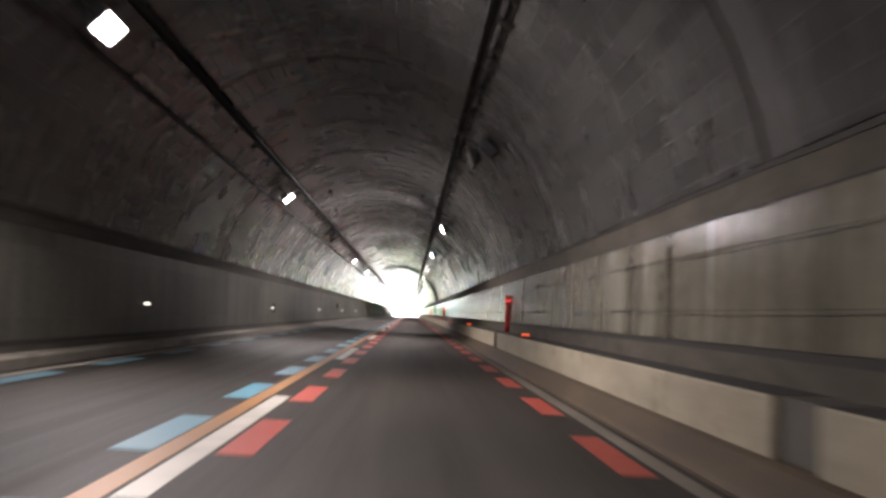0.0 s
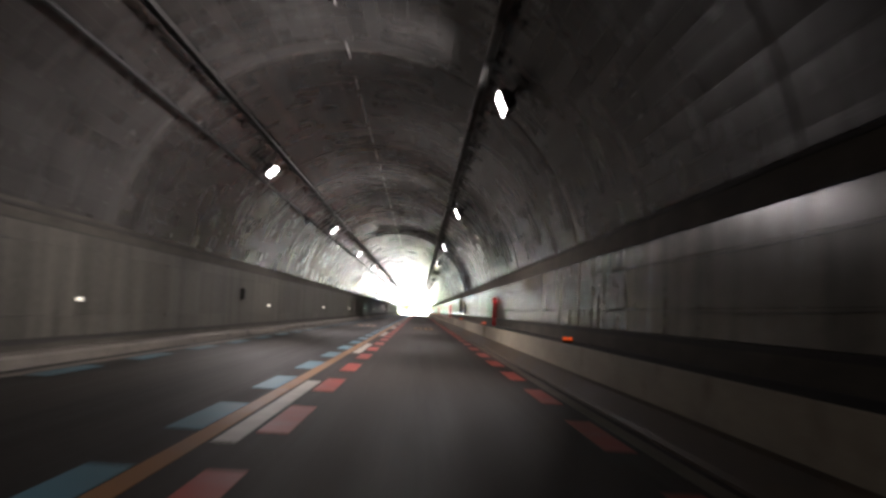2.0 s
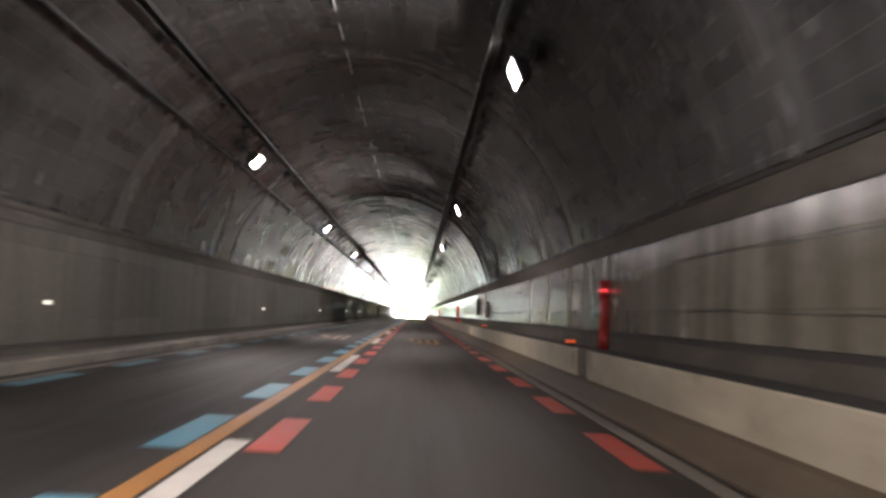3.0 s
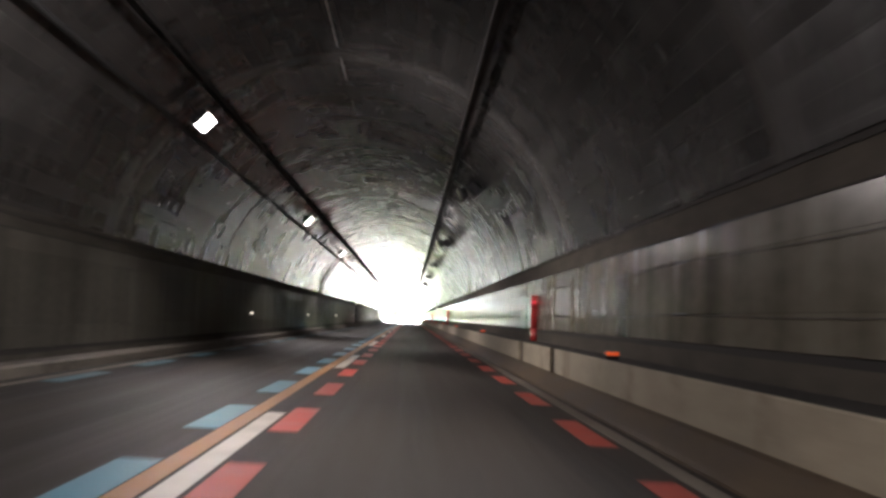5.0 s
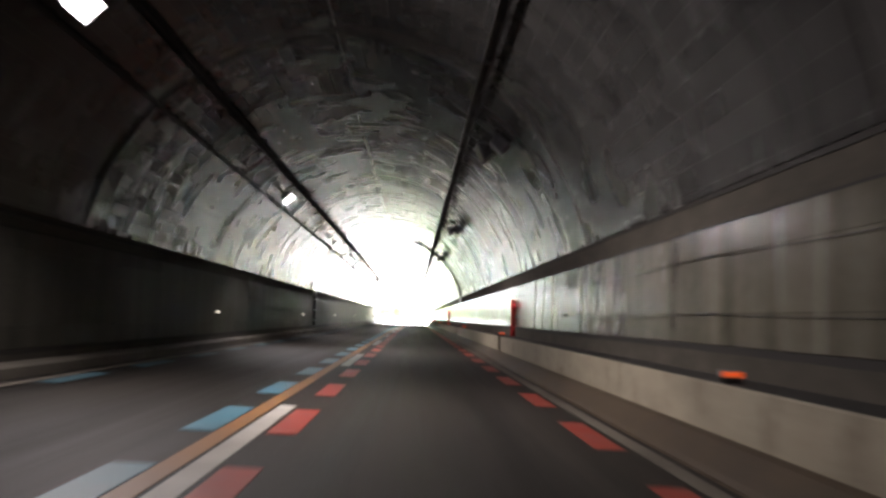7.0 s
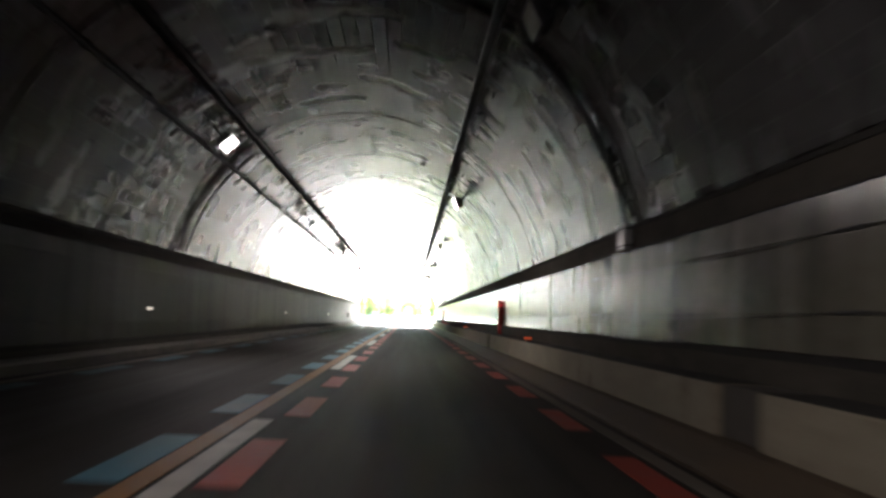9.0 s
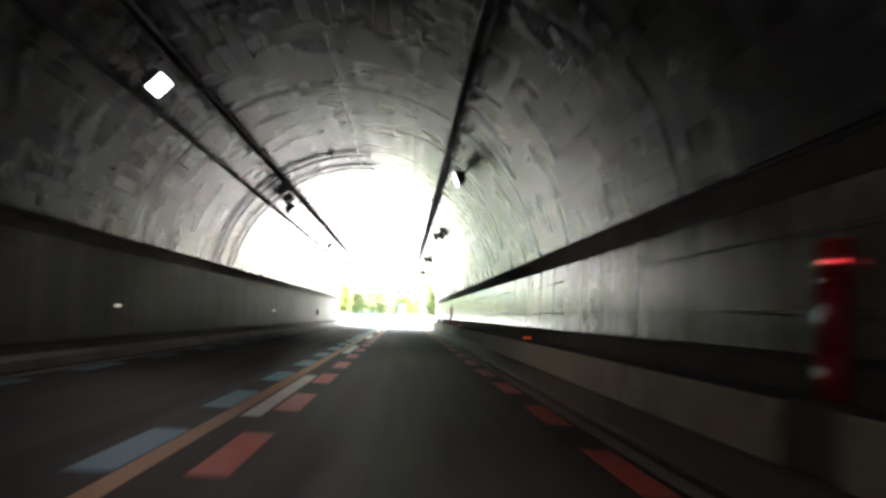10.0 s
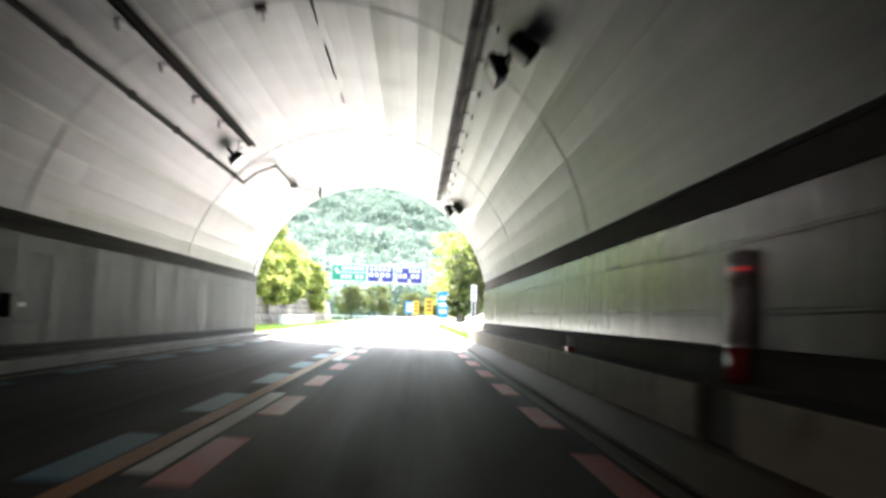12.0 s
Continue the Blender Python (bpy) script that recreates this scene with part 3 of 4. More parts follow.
for y, a, b, w in ((104.3, 12, 110, 0.065), (99.5, 12, 88, 0.04), (102.0, 12, 88, 0.04), (168.0, 128, 168, 0.05), (211.2, 12, 75, 0.062), (222.2, 128, 168, 0.055), (204.8, 123, 168, 0.04), (251.3, 87, 168, 0.04), (253.8, 86, 168, 0.04)):
    ob = ring_conduit(y, a, b, w)
    ob.name = "ring_conduit"
    tagged(ob, "dark conduit curved round the concrete vault", "conduit", group="ring conduits")


def over_the_band(s, y, z0, label):
    """A conduit that goes on down the side wall from the vault, held by saddles."""
    ob = tagged(new("down_pipe"), label, "pipe", group="down pipes")
    face = (XR if s > 0 else XL) - s * 0.03
    run = [(CX + s * (R - 0.05) * math.cos(radians(12.5)), 2.60), (face + s * 0.04, 2.50), (face, 2.42), (face, z0)]
    for (xa, za), (xb, zb) in zip(run, run[1:]):
        bm = bmesh.new()
        add_tube(bm, (xa, y, za), (xb, y, zb), 0.022, seg=8)
        part("pipe_run", bm, M_CABLE, ob)
    for z in (2.3, 1.7, 1.1):
        if z > z0:
            bm = bmesh.new()
            add_box(bm, min(face, face + s * 0.03) - 0.01, max(face, face + s * 0.03), y - 0.06, y + 0.06, z - 0.02, z + 0.02)
            part("saddle", bm, M_STEEL, ob)
    return ob


over_the_band(1, 104.3, 1.75, "dark conduit running down the wall to a sign")
over_the_band(1, 108.2, 2.08, "short dark conduit down to the equipment case")
box = tagged(new("junction_box"), "pale junction box on the band of the wall", "junction box")
bm = bmesh.new()
add_box(bm, XL - 0.048, XL + 0.10, 204.65, 204.95, 2.20, 2.46)
part("box_body", bm, M_PALE, box, bevel=0.01)
bm = bmesh.new()
add_box(bm, XL + 0.10, XL + 0.112, 204.68, 204.92, 2.23, 2.43)
part("box_lid", bm, M_PALE, box)
guard = tagged(new("conduit_guard"), "pale steel guard over a conduit on the band", "conduit guard")
bm = bmesh.new()
add_box(bm, XR - 0.07, XR + 0.048, 210.85, 211.35, 2.14, 2.52)
part("guard_cover", bm, M_ZINC, guard, bevel=0.01)
for z in (2.2, 2.44):
    bm = bmesh.new()
    add_box(bm, XR - 0.078, XR + 0.047, 210.82, 211.38, z - 0.012, z + 0.012)
    part("strap", bm, M_STEEL, guard)
duct = tagged(new("cable_duct"), "dark cable duct down the shade-toned wall panels", "cable duct")
bm = bmesh.new()
add_box(bm, XL + 0.003, XL + 0.12, 204.65, 204.95, 0.47, 2.10)
part("duct_cover", bm, M_STEEL, duct, bevel=0.008)
for z in (0.75, 1.35, 1.95):
    bm = bmesh.new()
    add_box(bm, XL + 0.003, XL + 0.128, 204.62, 204.98, z - 0.02, z + 0.02)
    part("strap", bm, M_ZINC, duct)

# pale chalk line along the crown, worn away in places
y, rng, bm = 58.0, random.Random(8), bmesh.new()
while y < 292:
    length = rng.uniform(0.8, 3.2)
    if y < 132 or 160 < y < 205 or y > 232:
        add_box(bm, -1.62 - 0.016, -1.62 + 0.016, y, y + length, CZ + R - 0.022, CZ + R - 0.006)
    y += length + rng.uniform(0.2, 2.2)
part("chalk_line", bm, M_CHALK, ceiling, "broken pale chalk line")

# small dark anchors left in the vault
def vault_anchor(x, y):
    ob = tagged(new("vault_anchor"), "small dark steel anchor plate in the vault", "anchor", group="vault anchors")
    bm = bmesh.new()
    add_box(bm, -0.09, 0.09, -0.06, 0.06, -0.03, 0.05)
    part("plate", bm, M_STEEL, ob, bevel=0.01)
    bm = bmesh.new()
    add_tube(bm, (0.02, 0, -0.03), (0.02, 0, -0.16), 0.014, seg=6)
    add_tube(bm, (0.02, 0, -0.16), (-0.03, 0, -0.18), 0.014, seg=6)
    part("hook", bm, M_STEEL, ob)
    a = math.asin((x - CX) / R)
    ob.matrix_basis = pose(x, y, CZ + (R - 0.02) * math.cos(a), 0, math.degrees(a), 0)


for x, y in ((-3.36, 273.9), (-2.48, 273.7), (-1.5, 273.4), (-0.52, 273.4), (0.4, 273.2), (-2.45, 285.3), (-2.47, 250.8), (-2.38, 265.4), (-3.51, 266.0), (-3.35, 37.7), (0.33, 38.1), (-3.58, 43.4), (0.17, 226.8)):
    vault_anchor(x, y)


# ---- cable racks under the vault ----
def cable_rack(x, z, y1, width, side, step, cables, label):
    """Two rails with rungs, cables lying in them, and hangers up to the vault."""
    rack = tagged(new("cable_rack"), label, "cable rack", group="cable racks")
    for dx in (-width / 2, width / 2):
        bm = bmesh.new()
        add_box(bm, x + dx - 0.012, x + dx + 0.012, Y0, y1, z - 0.04, z + 0.05)
        part("rail", bm, M_STEEL, rack)
    for k in range(cables):
        bm = bmesh.new()
        cxx = x - width / 2 + 0.04 + k * (width - 0.08) / max(cables - 1, 1)
        add_tube(bm, (cxx, Y0, z + 0.005), (cxx, y1 - 0.2, z + 0.005), 0.022, seg=6)
        part("cable", bm, M_CABLE, rack)
    top = CZ + math.sqrt((R + 0.02) ** 2 - (x - CX) ** 2) - z
    bm = bmesh.new()
    add_box(bm, -width / 2 - 0.03, width / 2 + 0.03, -0.02, 0.02, -0.06, -0.035)
    add_box(bm, side * (width / 2 + 0.02) - 0.012, side * (width / 2 + 0.02) + 0.012, -0.02, 0.02, -0.06, top - 0.05)
    add_box(bm, min(0, side) * 0.26 + side * width / 2, max(0, side) * 0.26 + side * width / 2, -0.025, 0.025, 0.03, 0.055)
    add_box(bm, side * (width / 2 + 0.24), side * (width / 2 + 0.24) + 0.03, -0.025, 0.025, -0.10, 0.05)
    me = finish(bm, "hanger", M_STEEL)
    y = y1 - 0.35
    while y > Y0:
        piece("hanger", me, rack, (x, y, z))
        y -= step
    return rack


cable_rack(1.00, 5.28, 303.0, 0.14, 1, 1.95, 3, "black steel cable rack with hangers under the vault")
cable_rack(-3.96, 5.24, 293.4, 0.12, -1, 2.35, 2, "narrow black cable rack hung under the vault")
pipe = tagged(new("cable_pipe"), "thin black cable pipe clipped to the vault", "pipe")
bm = bmesh.new()
add_tube(bm, (-4.70, Y0, 4.70), (-4.70, 296.3, 4.70), 0.045, seg=8)
part("pipe_run", bm, M_CABLE, pipe)
bm = bmesh.new()
for p, q in zip([(-4.70, 296.3, 4.70), (-4.35, 296.4, 5.02), (-3.95, 297.2, 5.36), (-3.95, 301.4, 5.36), (-3.40, 304.6, 5.60)], [(-4.35, 296.4, 5.02), (-3.95, 297.2, 5.36), (-3.95, 301.4, 5.36), (-3.40, 304.6, 5.60)]):
    add_tube(bm, p, q, 0.03, seg=8)
part("pipe_end", bm, M_CABLE, pipe)
bm = bmesh.new()
add_box(bm, -4.06, -3.84, 301.2, 301.55, 5.30, 5.44)
part("junction_box", bm, M_STEEL, pipe, bevel=0.01)
bm = bmesh.new()
add_box(bm, -3.45, -3.35, 304.5, 304.7, 5.40, 5.78)
part("sensor", bm, M_STEEL, pipe, "small dark sensor head", bevel=0.015)
clip = bmesh.new()
add_box(clip, -0.06, 0.06, -0.03, 0.03, -0.06, 0.07)
clip = finish(clip, "pipe_clip", M_STEEL)
for k in range(90):
    piece("pipe_clip", clip, pipe, (-4.71, 295.0 - 3.0 * k, 4.71))


# ---- lamps on the vault ----
def tunnel_lamp(lit, side):
    """A floodlight with its glass along -z, the vault behind it at +z and an unlit one's gear box a step before it; side says to which side the housing tilts."""
    ob = tagged(new("tunnel_lamp"), "lit white floodlight box bracketed to the vault" if lit else "unlit dark floodlight box bracketed to the vault", "tunnel lamp", group="tunnel lamps")
    bm = bmesh.new()
    vs = [bm.verts.new(p) for p in ((-0.21, -0.38, -0.11), (0.21, -0.38, -0.11), (0.21, 0.38, -0.11), (-0.21, 0.38, -0.11), (-0.14, -0.28, 0.10), (0.14, -0.28, 0.10), (0.14, 0.28, 0.10), (-0.14, 0.28, 0.10))]
    for f in ((0, 3, 2, 1), (4, 5, 6, 7), (0, 1, 5, 4), (1, 2, 6, 5), (2, 3, 7, 6), (3, 0, 4, 7)):
        bm.faces.new([vs[i] for i in f])
    housing = part("housing", bm, M_HOUSING, ob, bevel=0.02)
    bm = bmesh.new()
    add_box(bm, -0.175, 0.175, -0.34, 0.34, -0.135, -0.114)
    part("glass", bm, M_LENS if lit else M_LENS_OFF, housing, "lit white lamp glass" if lit else "dull unlit lamp glass", bevel=0.008)
    bm = bmesh.new()
    for x in (-0.194, 0.182):
        add_box(bm, x, x + 0.012, -0.36, 0.36, -0.142, -0.10)
    for y in (-0.36, 0.348):
        add_box(bm, -0.181, 0.181, y, y + 0.012, -0.142, -0.10)
    part("rim", bm, M_HOUSING, housing)
    housing.rotation_euler = (0, radians(LAMP_TILT[side]), 0)
    if not lit:
        bm = bmesh.new()
        add_box(bm, 0.02, 0.40, -1.62, -1.20, -0.06, 0.21)
        part("gear_box", bm, M_HOUSING, ob, "dark gear box on the vault before the lamp", bevel=0.04)
        bm = bmesh.new()
        add_tube(bm, (0.2, -1.22, 0.17), (0.12, -0.7, 0.22), 0.02, seg=6)
        add_tube(bm, (0.12, -0.7, 0.22), (0.0, -0.38, 0.21), 0.02, seg=6)
        part("supply_lead", bm, M_CABLE, ob)
    for y in (-0.395, 0.395):
        bm = bmesh.new()
        add_box(bm, -0.025, 0.025, y - 0.007, y + 0.007, -0.03, 0.24)
        part("yoke_arm", bm, M_STEEL, ob)
    bm = bmesh.new()
    add_box(bm, -0.03, 0.03, -0.40, 0.40, 0.235, 0.25)
    part("yoke_base", bm, M_STEEL, ob)
    bm = bmesh.new()
    add_tube(bm, (-side * 0.02, 0.1, 0.09), (-side * 0.16, 0.16, 0.2), 0.014, seg=6)
    add_tube(bm, (-side * 0.16, 0.16, 0.2), (-side * 0.30, 0.16, 0.17), 0.014, seg=6)
    part("lead", bm, M_CABLE, ob)
    return ob


def lamp_pose(x, y, r):
    a = math.asin((x - CX) / r)
    z = CZ + r * math.cos(a)
    return pose(x, y, z, 0, math.degrees(a), 0)


makers = {}
left = [(13.65 + 18.645 * k, k not in (2, 13)) for k in range(-2, 16)]
right = [(41.5 + 18.65 * k, k in (-3, -2, 0, 1, 2, 3, 4, 10, 11)) for k in range(-3, 15)]
for x, spots in ((-4.33, left), (1.42, right)):
    for y, lit in spots:
        m = lamp_pose(x, y, 4.36)
        side = 1 if x > CX else -1
        if (lit, side) not in makers:
            makers[lit, side] = tunnel_lamp(lit, side)
            makers[lit, side].matrix_basis = m
        else:
            copy_thing(makers[lit, side], m)
        if lit:
            light = new("lamp_light", bpy.data.lights.new("lamp_light", "AREA"))
            light.data.shape, light.data.size, light.data.size_y = "RECTANGLE", 0.34, 0.66
            light.data.energy, light.data.color = LAMP_WATTS * (1.0 if y < 190 else 0.45 if y < 235 else 0.38), (1.0, 0.89, 0.89)
            light.data.spread = radians(156)
            light.matrix_world = m @ pose(0, 0, 0, 0, LAMP_TILT[side], 0) @ pose(0, 0, -0.15)


# ---- hydrant posts with red indicators ----
def rounded_post(bm, z0, z1, grow=0.0):
    """A shallow upright with a bowed front, its back to the wall."""
    prof = [(0.0, 0.16 + grow), (0.0, -0.16 - grow)]
    prof += [(-0.02 - (0.10 + grow) * math.cos(q), (0.16 + grow) * math.sin(q)) for q in np.linspace(-math.pi / 2, math.pi / 2, 15)]
    low, high = [[bm.verts.new((x, y + 0.12, z)) for x, y in prof] for z in (z0, z1)]
    for k in range(len(prof)):
        n = (k + 1) % len(prof)
        bm.faces.new((low[k], low[n], high[n], high[k]))
    bm.faces.new(low[::-1])
    bm.faces.new(high)


def hydrant_post(coat, base, label):
    ob = tagged(new("hydrant_post"), label, "hydrant post", group="hydrant posts")
    bm = bmesh.new()
    rounded_post(bm, 0.29, 0.80)
    smooth(part("post_body", bm, coat, ob))
    bm = bmesh.new()
    rounded_post(bm, 0.0, 0.288, 0.012)
    smooth(part("post_base", bm, base, ob))
    bm = bmesh.new()
    rounded_post(bm, 0.802, 1.04, 0.006)
    head = smooth(part("indicator_head", bm, coat, ob))
    bm = bmesh.new()
    rounded_post(bm, 1.042, 1.075, 0.015)
    part("cap", bm, coat, ob)
    for z in (0.30, 0.795):
        bm = bmesh.new()
        rounded_post(bm, z - 0.012, z + 0.012, 0.016)
        part("collar", bm, coat, ob)
    for q in (-18, -50, -76):
        bm = bmesh.new()
        x, y = -0.02 - 0.106 * math.cos(radians(q)), 0.12 + 0.166 * math.sin(radians(q))
        add_tube(bm, (x - 0.004, y - 0.014, 0.92), (x + 0.01, y + 0.03, 0.92), 0.015, seg=10)
        part("indicator", bm, M_LED, head, "red indicator light")
    return ob


post = None
for y in (28.0, 79.3, 129.2, 178.6, 227.95):
    m = pose(XR - 0.002, y, 0.642)
    if post is None:
        post = hydrant_post(M_CABINET, M_CABINET, "glossy red hydrant post with indicator lights on the walkway")
        post.matrix_basis = m
    else:
        copy_thing(post, m)

# The pale coat of this post stands in for light thrown back by it.
hydrant_post(M_PALE, M_CABINET, "hydrant post, light painted into its pale coat, red base").matrix_basis = pose(XR - 0.002, 277.6, 0.642)


# ---- reflecting studs, their lenses glowing in place of returned headlight ----
def stud(right_side):
    ob = tagged(new("delineator"), "small amber reflector standing on the walkway edge" if right_side else "small white reflector fixed to the wall panels", "reflector",
                group="amber reflectors" if right_side else "white reflectors")
    if right_side:
        bm = bmesh.new()
        add_box(bm, -0.085, 0.085, -0.03, 0.03, 0.0, 0.05)
        part("foot", bm, M_STEEL, ob, bevel=0.006)
        for dx in (-0.045, 0.045):
            bm = bmesh.new()
            add_box(bm, dx - 0.040, dx + 0.040, -0.024, 0.024, 0.052, 0.108)
            rim = part("rim", bm, M_ZINC, ob, bevel=0.006)
            bm = bmesh.new()
            add_box(bm, dx - 0.034, dx + 0.034, -0.032, -0.0245, 0.058, 0.102)
            part("lens", bm, M_AMBER, rim, "amber reflector lens made to glow as if headlit")
    else:
        bm = bmesh.new()
        add_box(bm, -0.06, 0.06, -0.03, 0.03, -0.04, 0.04)
        bracket = part("bracket", bm, M_ZINC, ob, bevel=0.006)
        for dx in (-0.029, 0.029):
            bm = bmesh.new()
            add_box(bm, dx - 0.024, dx + 0.024, -0.040, -0.0305, -0.024, 0.024)
            part("lens", bm, M_STUD, bracket, "white reflector lens made to glow as if headlit")
    return ob


for rs, x, z, ys in ((True, 2.58, 0.642, [21.3, 40.6, 60.0, 80.6, 100.0, 119.4, 140.5, 159.2, 178.8, 199.0, 218.6, 240.8, 263.2]),
                     (False, XL + 0.07, 1.07, [21.6, 39.9, 59.8, 79.3, 99.4, 119.7, 140.7, 158.9, 178.6, 199.3, 218.6, 240.8, 263.2, 284.5])):
    first = None
    for y in ys:
        m = pose(x, y, z)
        if first is None:
            first = stud(rs)
            first.matrix_basis = m
        else:
            copy_thing(first, m)

tag = tagged(new("marker_tag"), "small white marker tag with a reddish foot", "marker")
bm = bmesh.new()
add_box(bm, 2.57, 2.66, 284.0, 284.03, 0.72, 0.88)
part("tag_plate", bm, M_SIGN_WHITE, tag, bevel=0.005)
bm = bmesh.new()
add_box(bm, 2.56, 2.67, 283.98, 284.06, 0.644, 0.718)
part("foot", bm, M_CABINET, tag, bevel=0.008)

# ---- wires strung along the joints of the right-hand panels ----
for z in LEVELS_R[1:3]:
    bm = bmesh.new()
    rows, y = [], BAY0 - 2 * BAY
    while y < Y1 - 0.3:
        f = ((y - BAY0) % BAY) / BAY
        zz = z - 0.045 * 4 * f * (1 - f)
        rows.append([bm.verts.new((XR - 0.022 + 0.0034 * math.cos(q), y, zz + 0.0034 * math.sin(q))) for q in (0, 1.571, 3.1416, 4.712)])
        y += BAY / 10
    for p, q in zip(rows, rows[1:]):
        for k in range(4):
            bm.faces.new((p[k], p[(k + 1) % 4], q[(k + 1) % 4], q[k]))
    part("joint_wire", bm, M_CABLE, wall_right, "thin dark wire sagging between clips")

# ---- signs and boxes on the walls ----
plate = tagged(new("wall_sign"), "dull grey wall sign with dark bands on the panels", "sign")
bm = bmesh.new()
add_box(bm, XR - 0.05, XR - 0.004, 102.55, 103.9, 1.03, 1.70)
plate_board = part("sign_plate", bm, M_SIGN_DULL, plate, bevel=0.01)
for z0, z1, mm in ((1.44, 1.52, M_HOUSING), (1.16, 1.26, M_HOUSING), (1.665, 1.685, M_CABLE), (1.04, 1.06, M_CABLE)):
    bm = bmesh.new()
    add_box(bm, XR - 0.056, XR - 0.048, 102.62, 103.83, z0, z1)
    part("sign_stripe", bm, mm, plate_board)
case = tagged(new("equipment_case"), "tall black equipment case fixed to the wall panels", "equipment case")
bm = bmesh.new()
low = [(XR - 0.13, 107.98), (XR - 0.003, 107.98), (XR - 0.003, 108.36), (XR - 0.13, 108.36)]
mid = [(XR - 0.15, 107.95), (XR - 0.003, 107.95), (XR - 0.003, 108.39), (XR - 0.15, 108.39)]
top = [(XR - 0.06, 108.08), (XR - 0.003, 108.08), (XR - 0.003, 108.26), (XR - 0.06, 108.26)]
rows = [[bm.verts.new((x, y, z)) for x, y in ring] for ring, z in ((low, 1.16), (low, 1.50), (mid, 1.72), (mid, 1.84), (top, 2.02))]
for p, q in zip(rows, rows[1:]):
    for k in range(4):
        bm.faces.new((p[k], p[(k + 1) % 4], q[(k + 1) % 4], q[k]))
bm.faces.new(rows[0][::-1])
bm.faces.new(rows[-1])
part("case_body", bm, M_CABLE, case, bevel=0.012)
bm = bmesh.new()
add_box(bm, XR - 0.17, XR - 0.003, 107.92, 108.42, 1.12, 1.158)
part("case_foot", bm, M_STEEL, case, bevel=0.008)
bm = bmesh.new()
add_box(bm, XR - 0.11, XR - 0.03, 107.968, 107.979, 1.20, 1.48)
part("case_door", bm, M_STEEL, case)


def wall_box(y, z, mat, label):
    ob = tagged(new("wall_box"), label, "junction box", group="wall boxes")
    bm = bmesh.new()
    add_box(bm, XL + 0.003, XL + 0.13, 0.0, 0.35, -0.18, 0.18)
    body = part("box_body", bm, mat, ob, bevel=0.02)
    bm = bmesh.new()
    add_box(bm, XL + 0.13, XL + 0.142, 0.03, 0.32, -0.15, 0.15)
    part("box_lid", bm, mat, body)
    ob.matrix_basis = pose(0, y, z)


wall_box(74.0, 1.42, M_SIGN_DULL, "small dull grey steel box on the far wall panels")
wall_box(40.2, 1.08, M_SIGN_DULL, "small dull grey steel box on the far wall panels")
wall_box(284.0, 1.05, M_STEEL, "small dark steel box on the far wall panels")

# ================= outside =================
bm = bmesh.new()
for xa, xb, ya, yb in ((-900, 900, -300, 2600),):
    nx, ny = 24, 40
    grid = [[bm.verts.new((xa + (xb - xa) * i / nx, ya + (yb - ya) * j / ny, -0.47)) for i in range(nx + 1)] for j in range(ny + 1)]
    for j in range(ny):
        for i in range(nx):
            bm.faces.new((grid[j][i], grid[j][i + 1], grid[j + 1][i + 1], grid[j + 1][i]))
structure("ground", bm, M_GRASS, "grassy ground round the road outside the tunnel", "ground")
for name, x0, x1 in (("verge_left", -9.0, -5.6), ("verge_right", 2.6, 9.0)):
    bm = bmesh.new()
    add_box(bm, x0, x1, Y1 + 1.6, ROAD_END, -0.46, 0.10)
    structure(name, bm, M_GRASS, "grass verge beside the road outside", "verge")
bm = bmesh.new()
add_box(bm, -5.75, -5.41, Y1 + 0.9, ROAD_END, -0.4, 0.28)
structure("kerb_outside", bm, M_BARRIER, "pale concrete kerb along the road outside", "kerb", 0.02)


def leaf_cloud(rng, centres, radii, count, size):
    """Verts and faces of many small bent leaves scattered in clumps."""
    vs, fs = [], []
    for c, r in zip(centres, radii):
        d = rng.normal(size=(count, 3))
        d /= np.linalg.norm(d, axis=1)[:, None]
        p = c + d * (r * rng.uniform(0.35, 1.0, (count, 1)) ** 0.6) * np.array([1, 1, 0.8])
        u = rng.normal(size=(count, 3))
        u /= np.linalg.norm(u, axis=1)[:, None]
        w = np.cross(u, rng.normal(size=(count, 3)))
        w /= np.linalg.norm(w, axis=1)[:, None] + 1e-6
        s = size * rng.uniform(0.6, 1.4, (count, 1))
        base = len(vs)
        q = np.stack([p - u * s, p + w * s * 0.55, p + u * s, p - w * s * 0.55], 1).reshape(-1, 3)
        vs.extend(map(tuple, q))
        fs.extend((base + 4 * k, base + 4 * k + 1, base + 4 * k + 2, base + 4 * k + 3) for k in range(count))
    return vs, fs


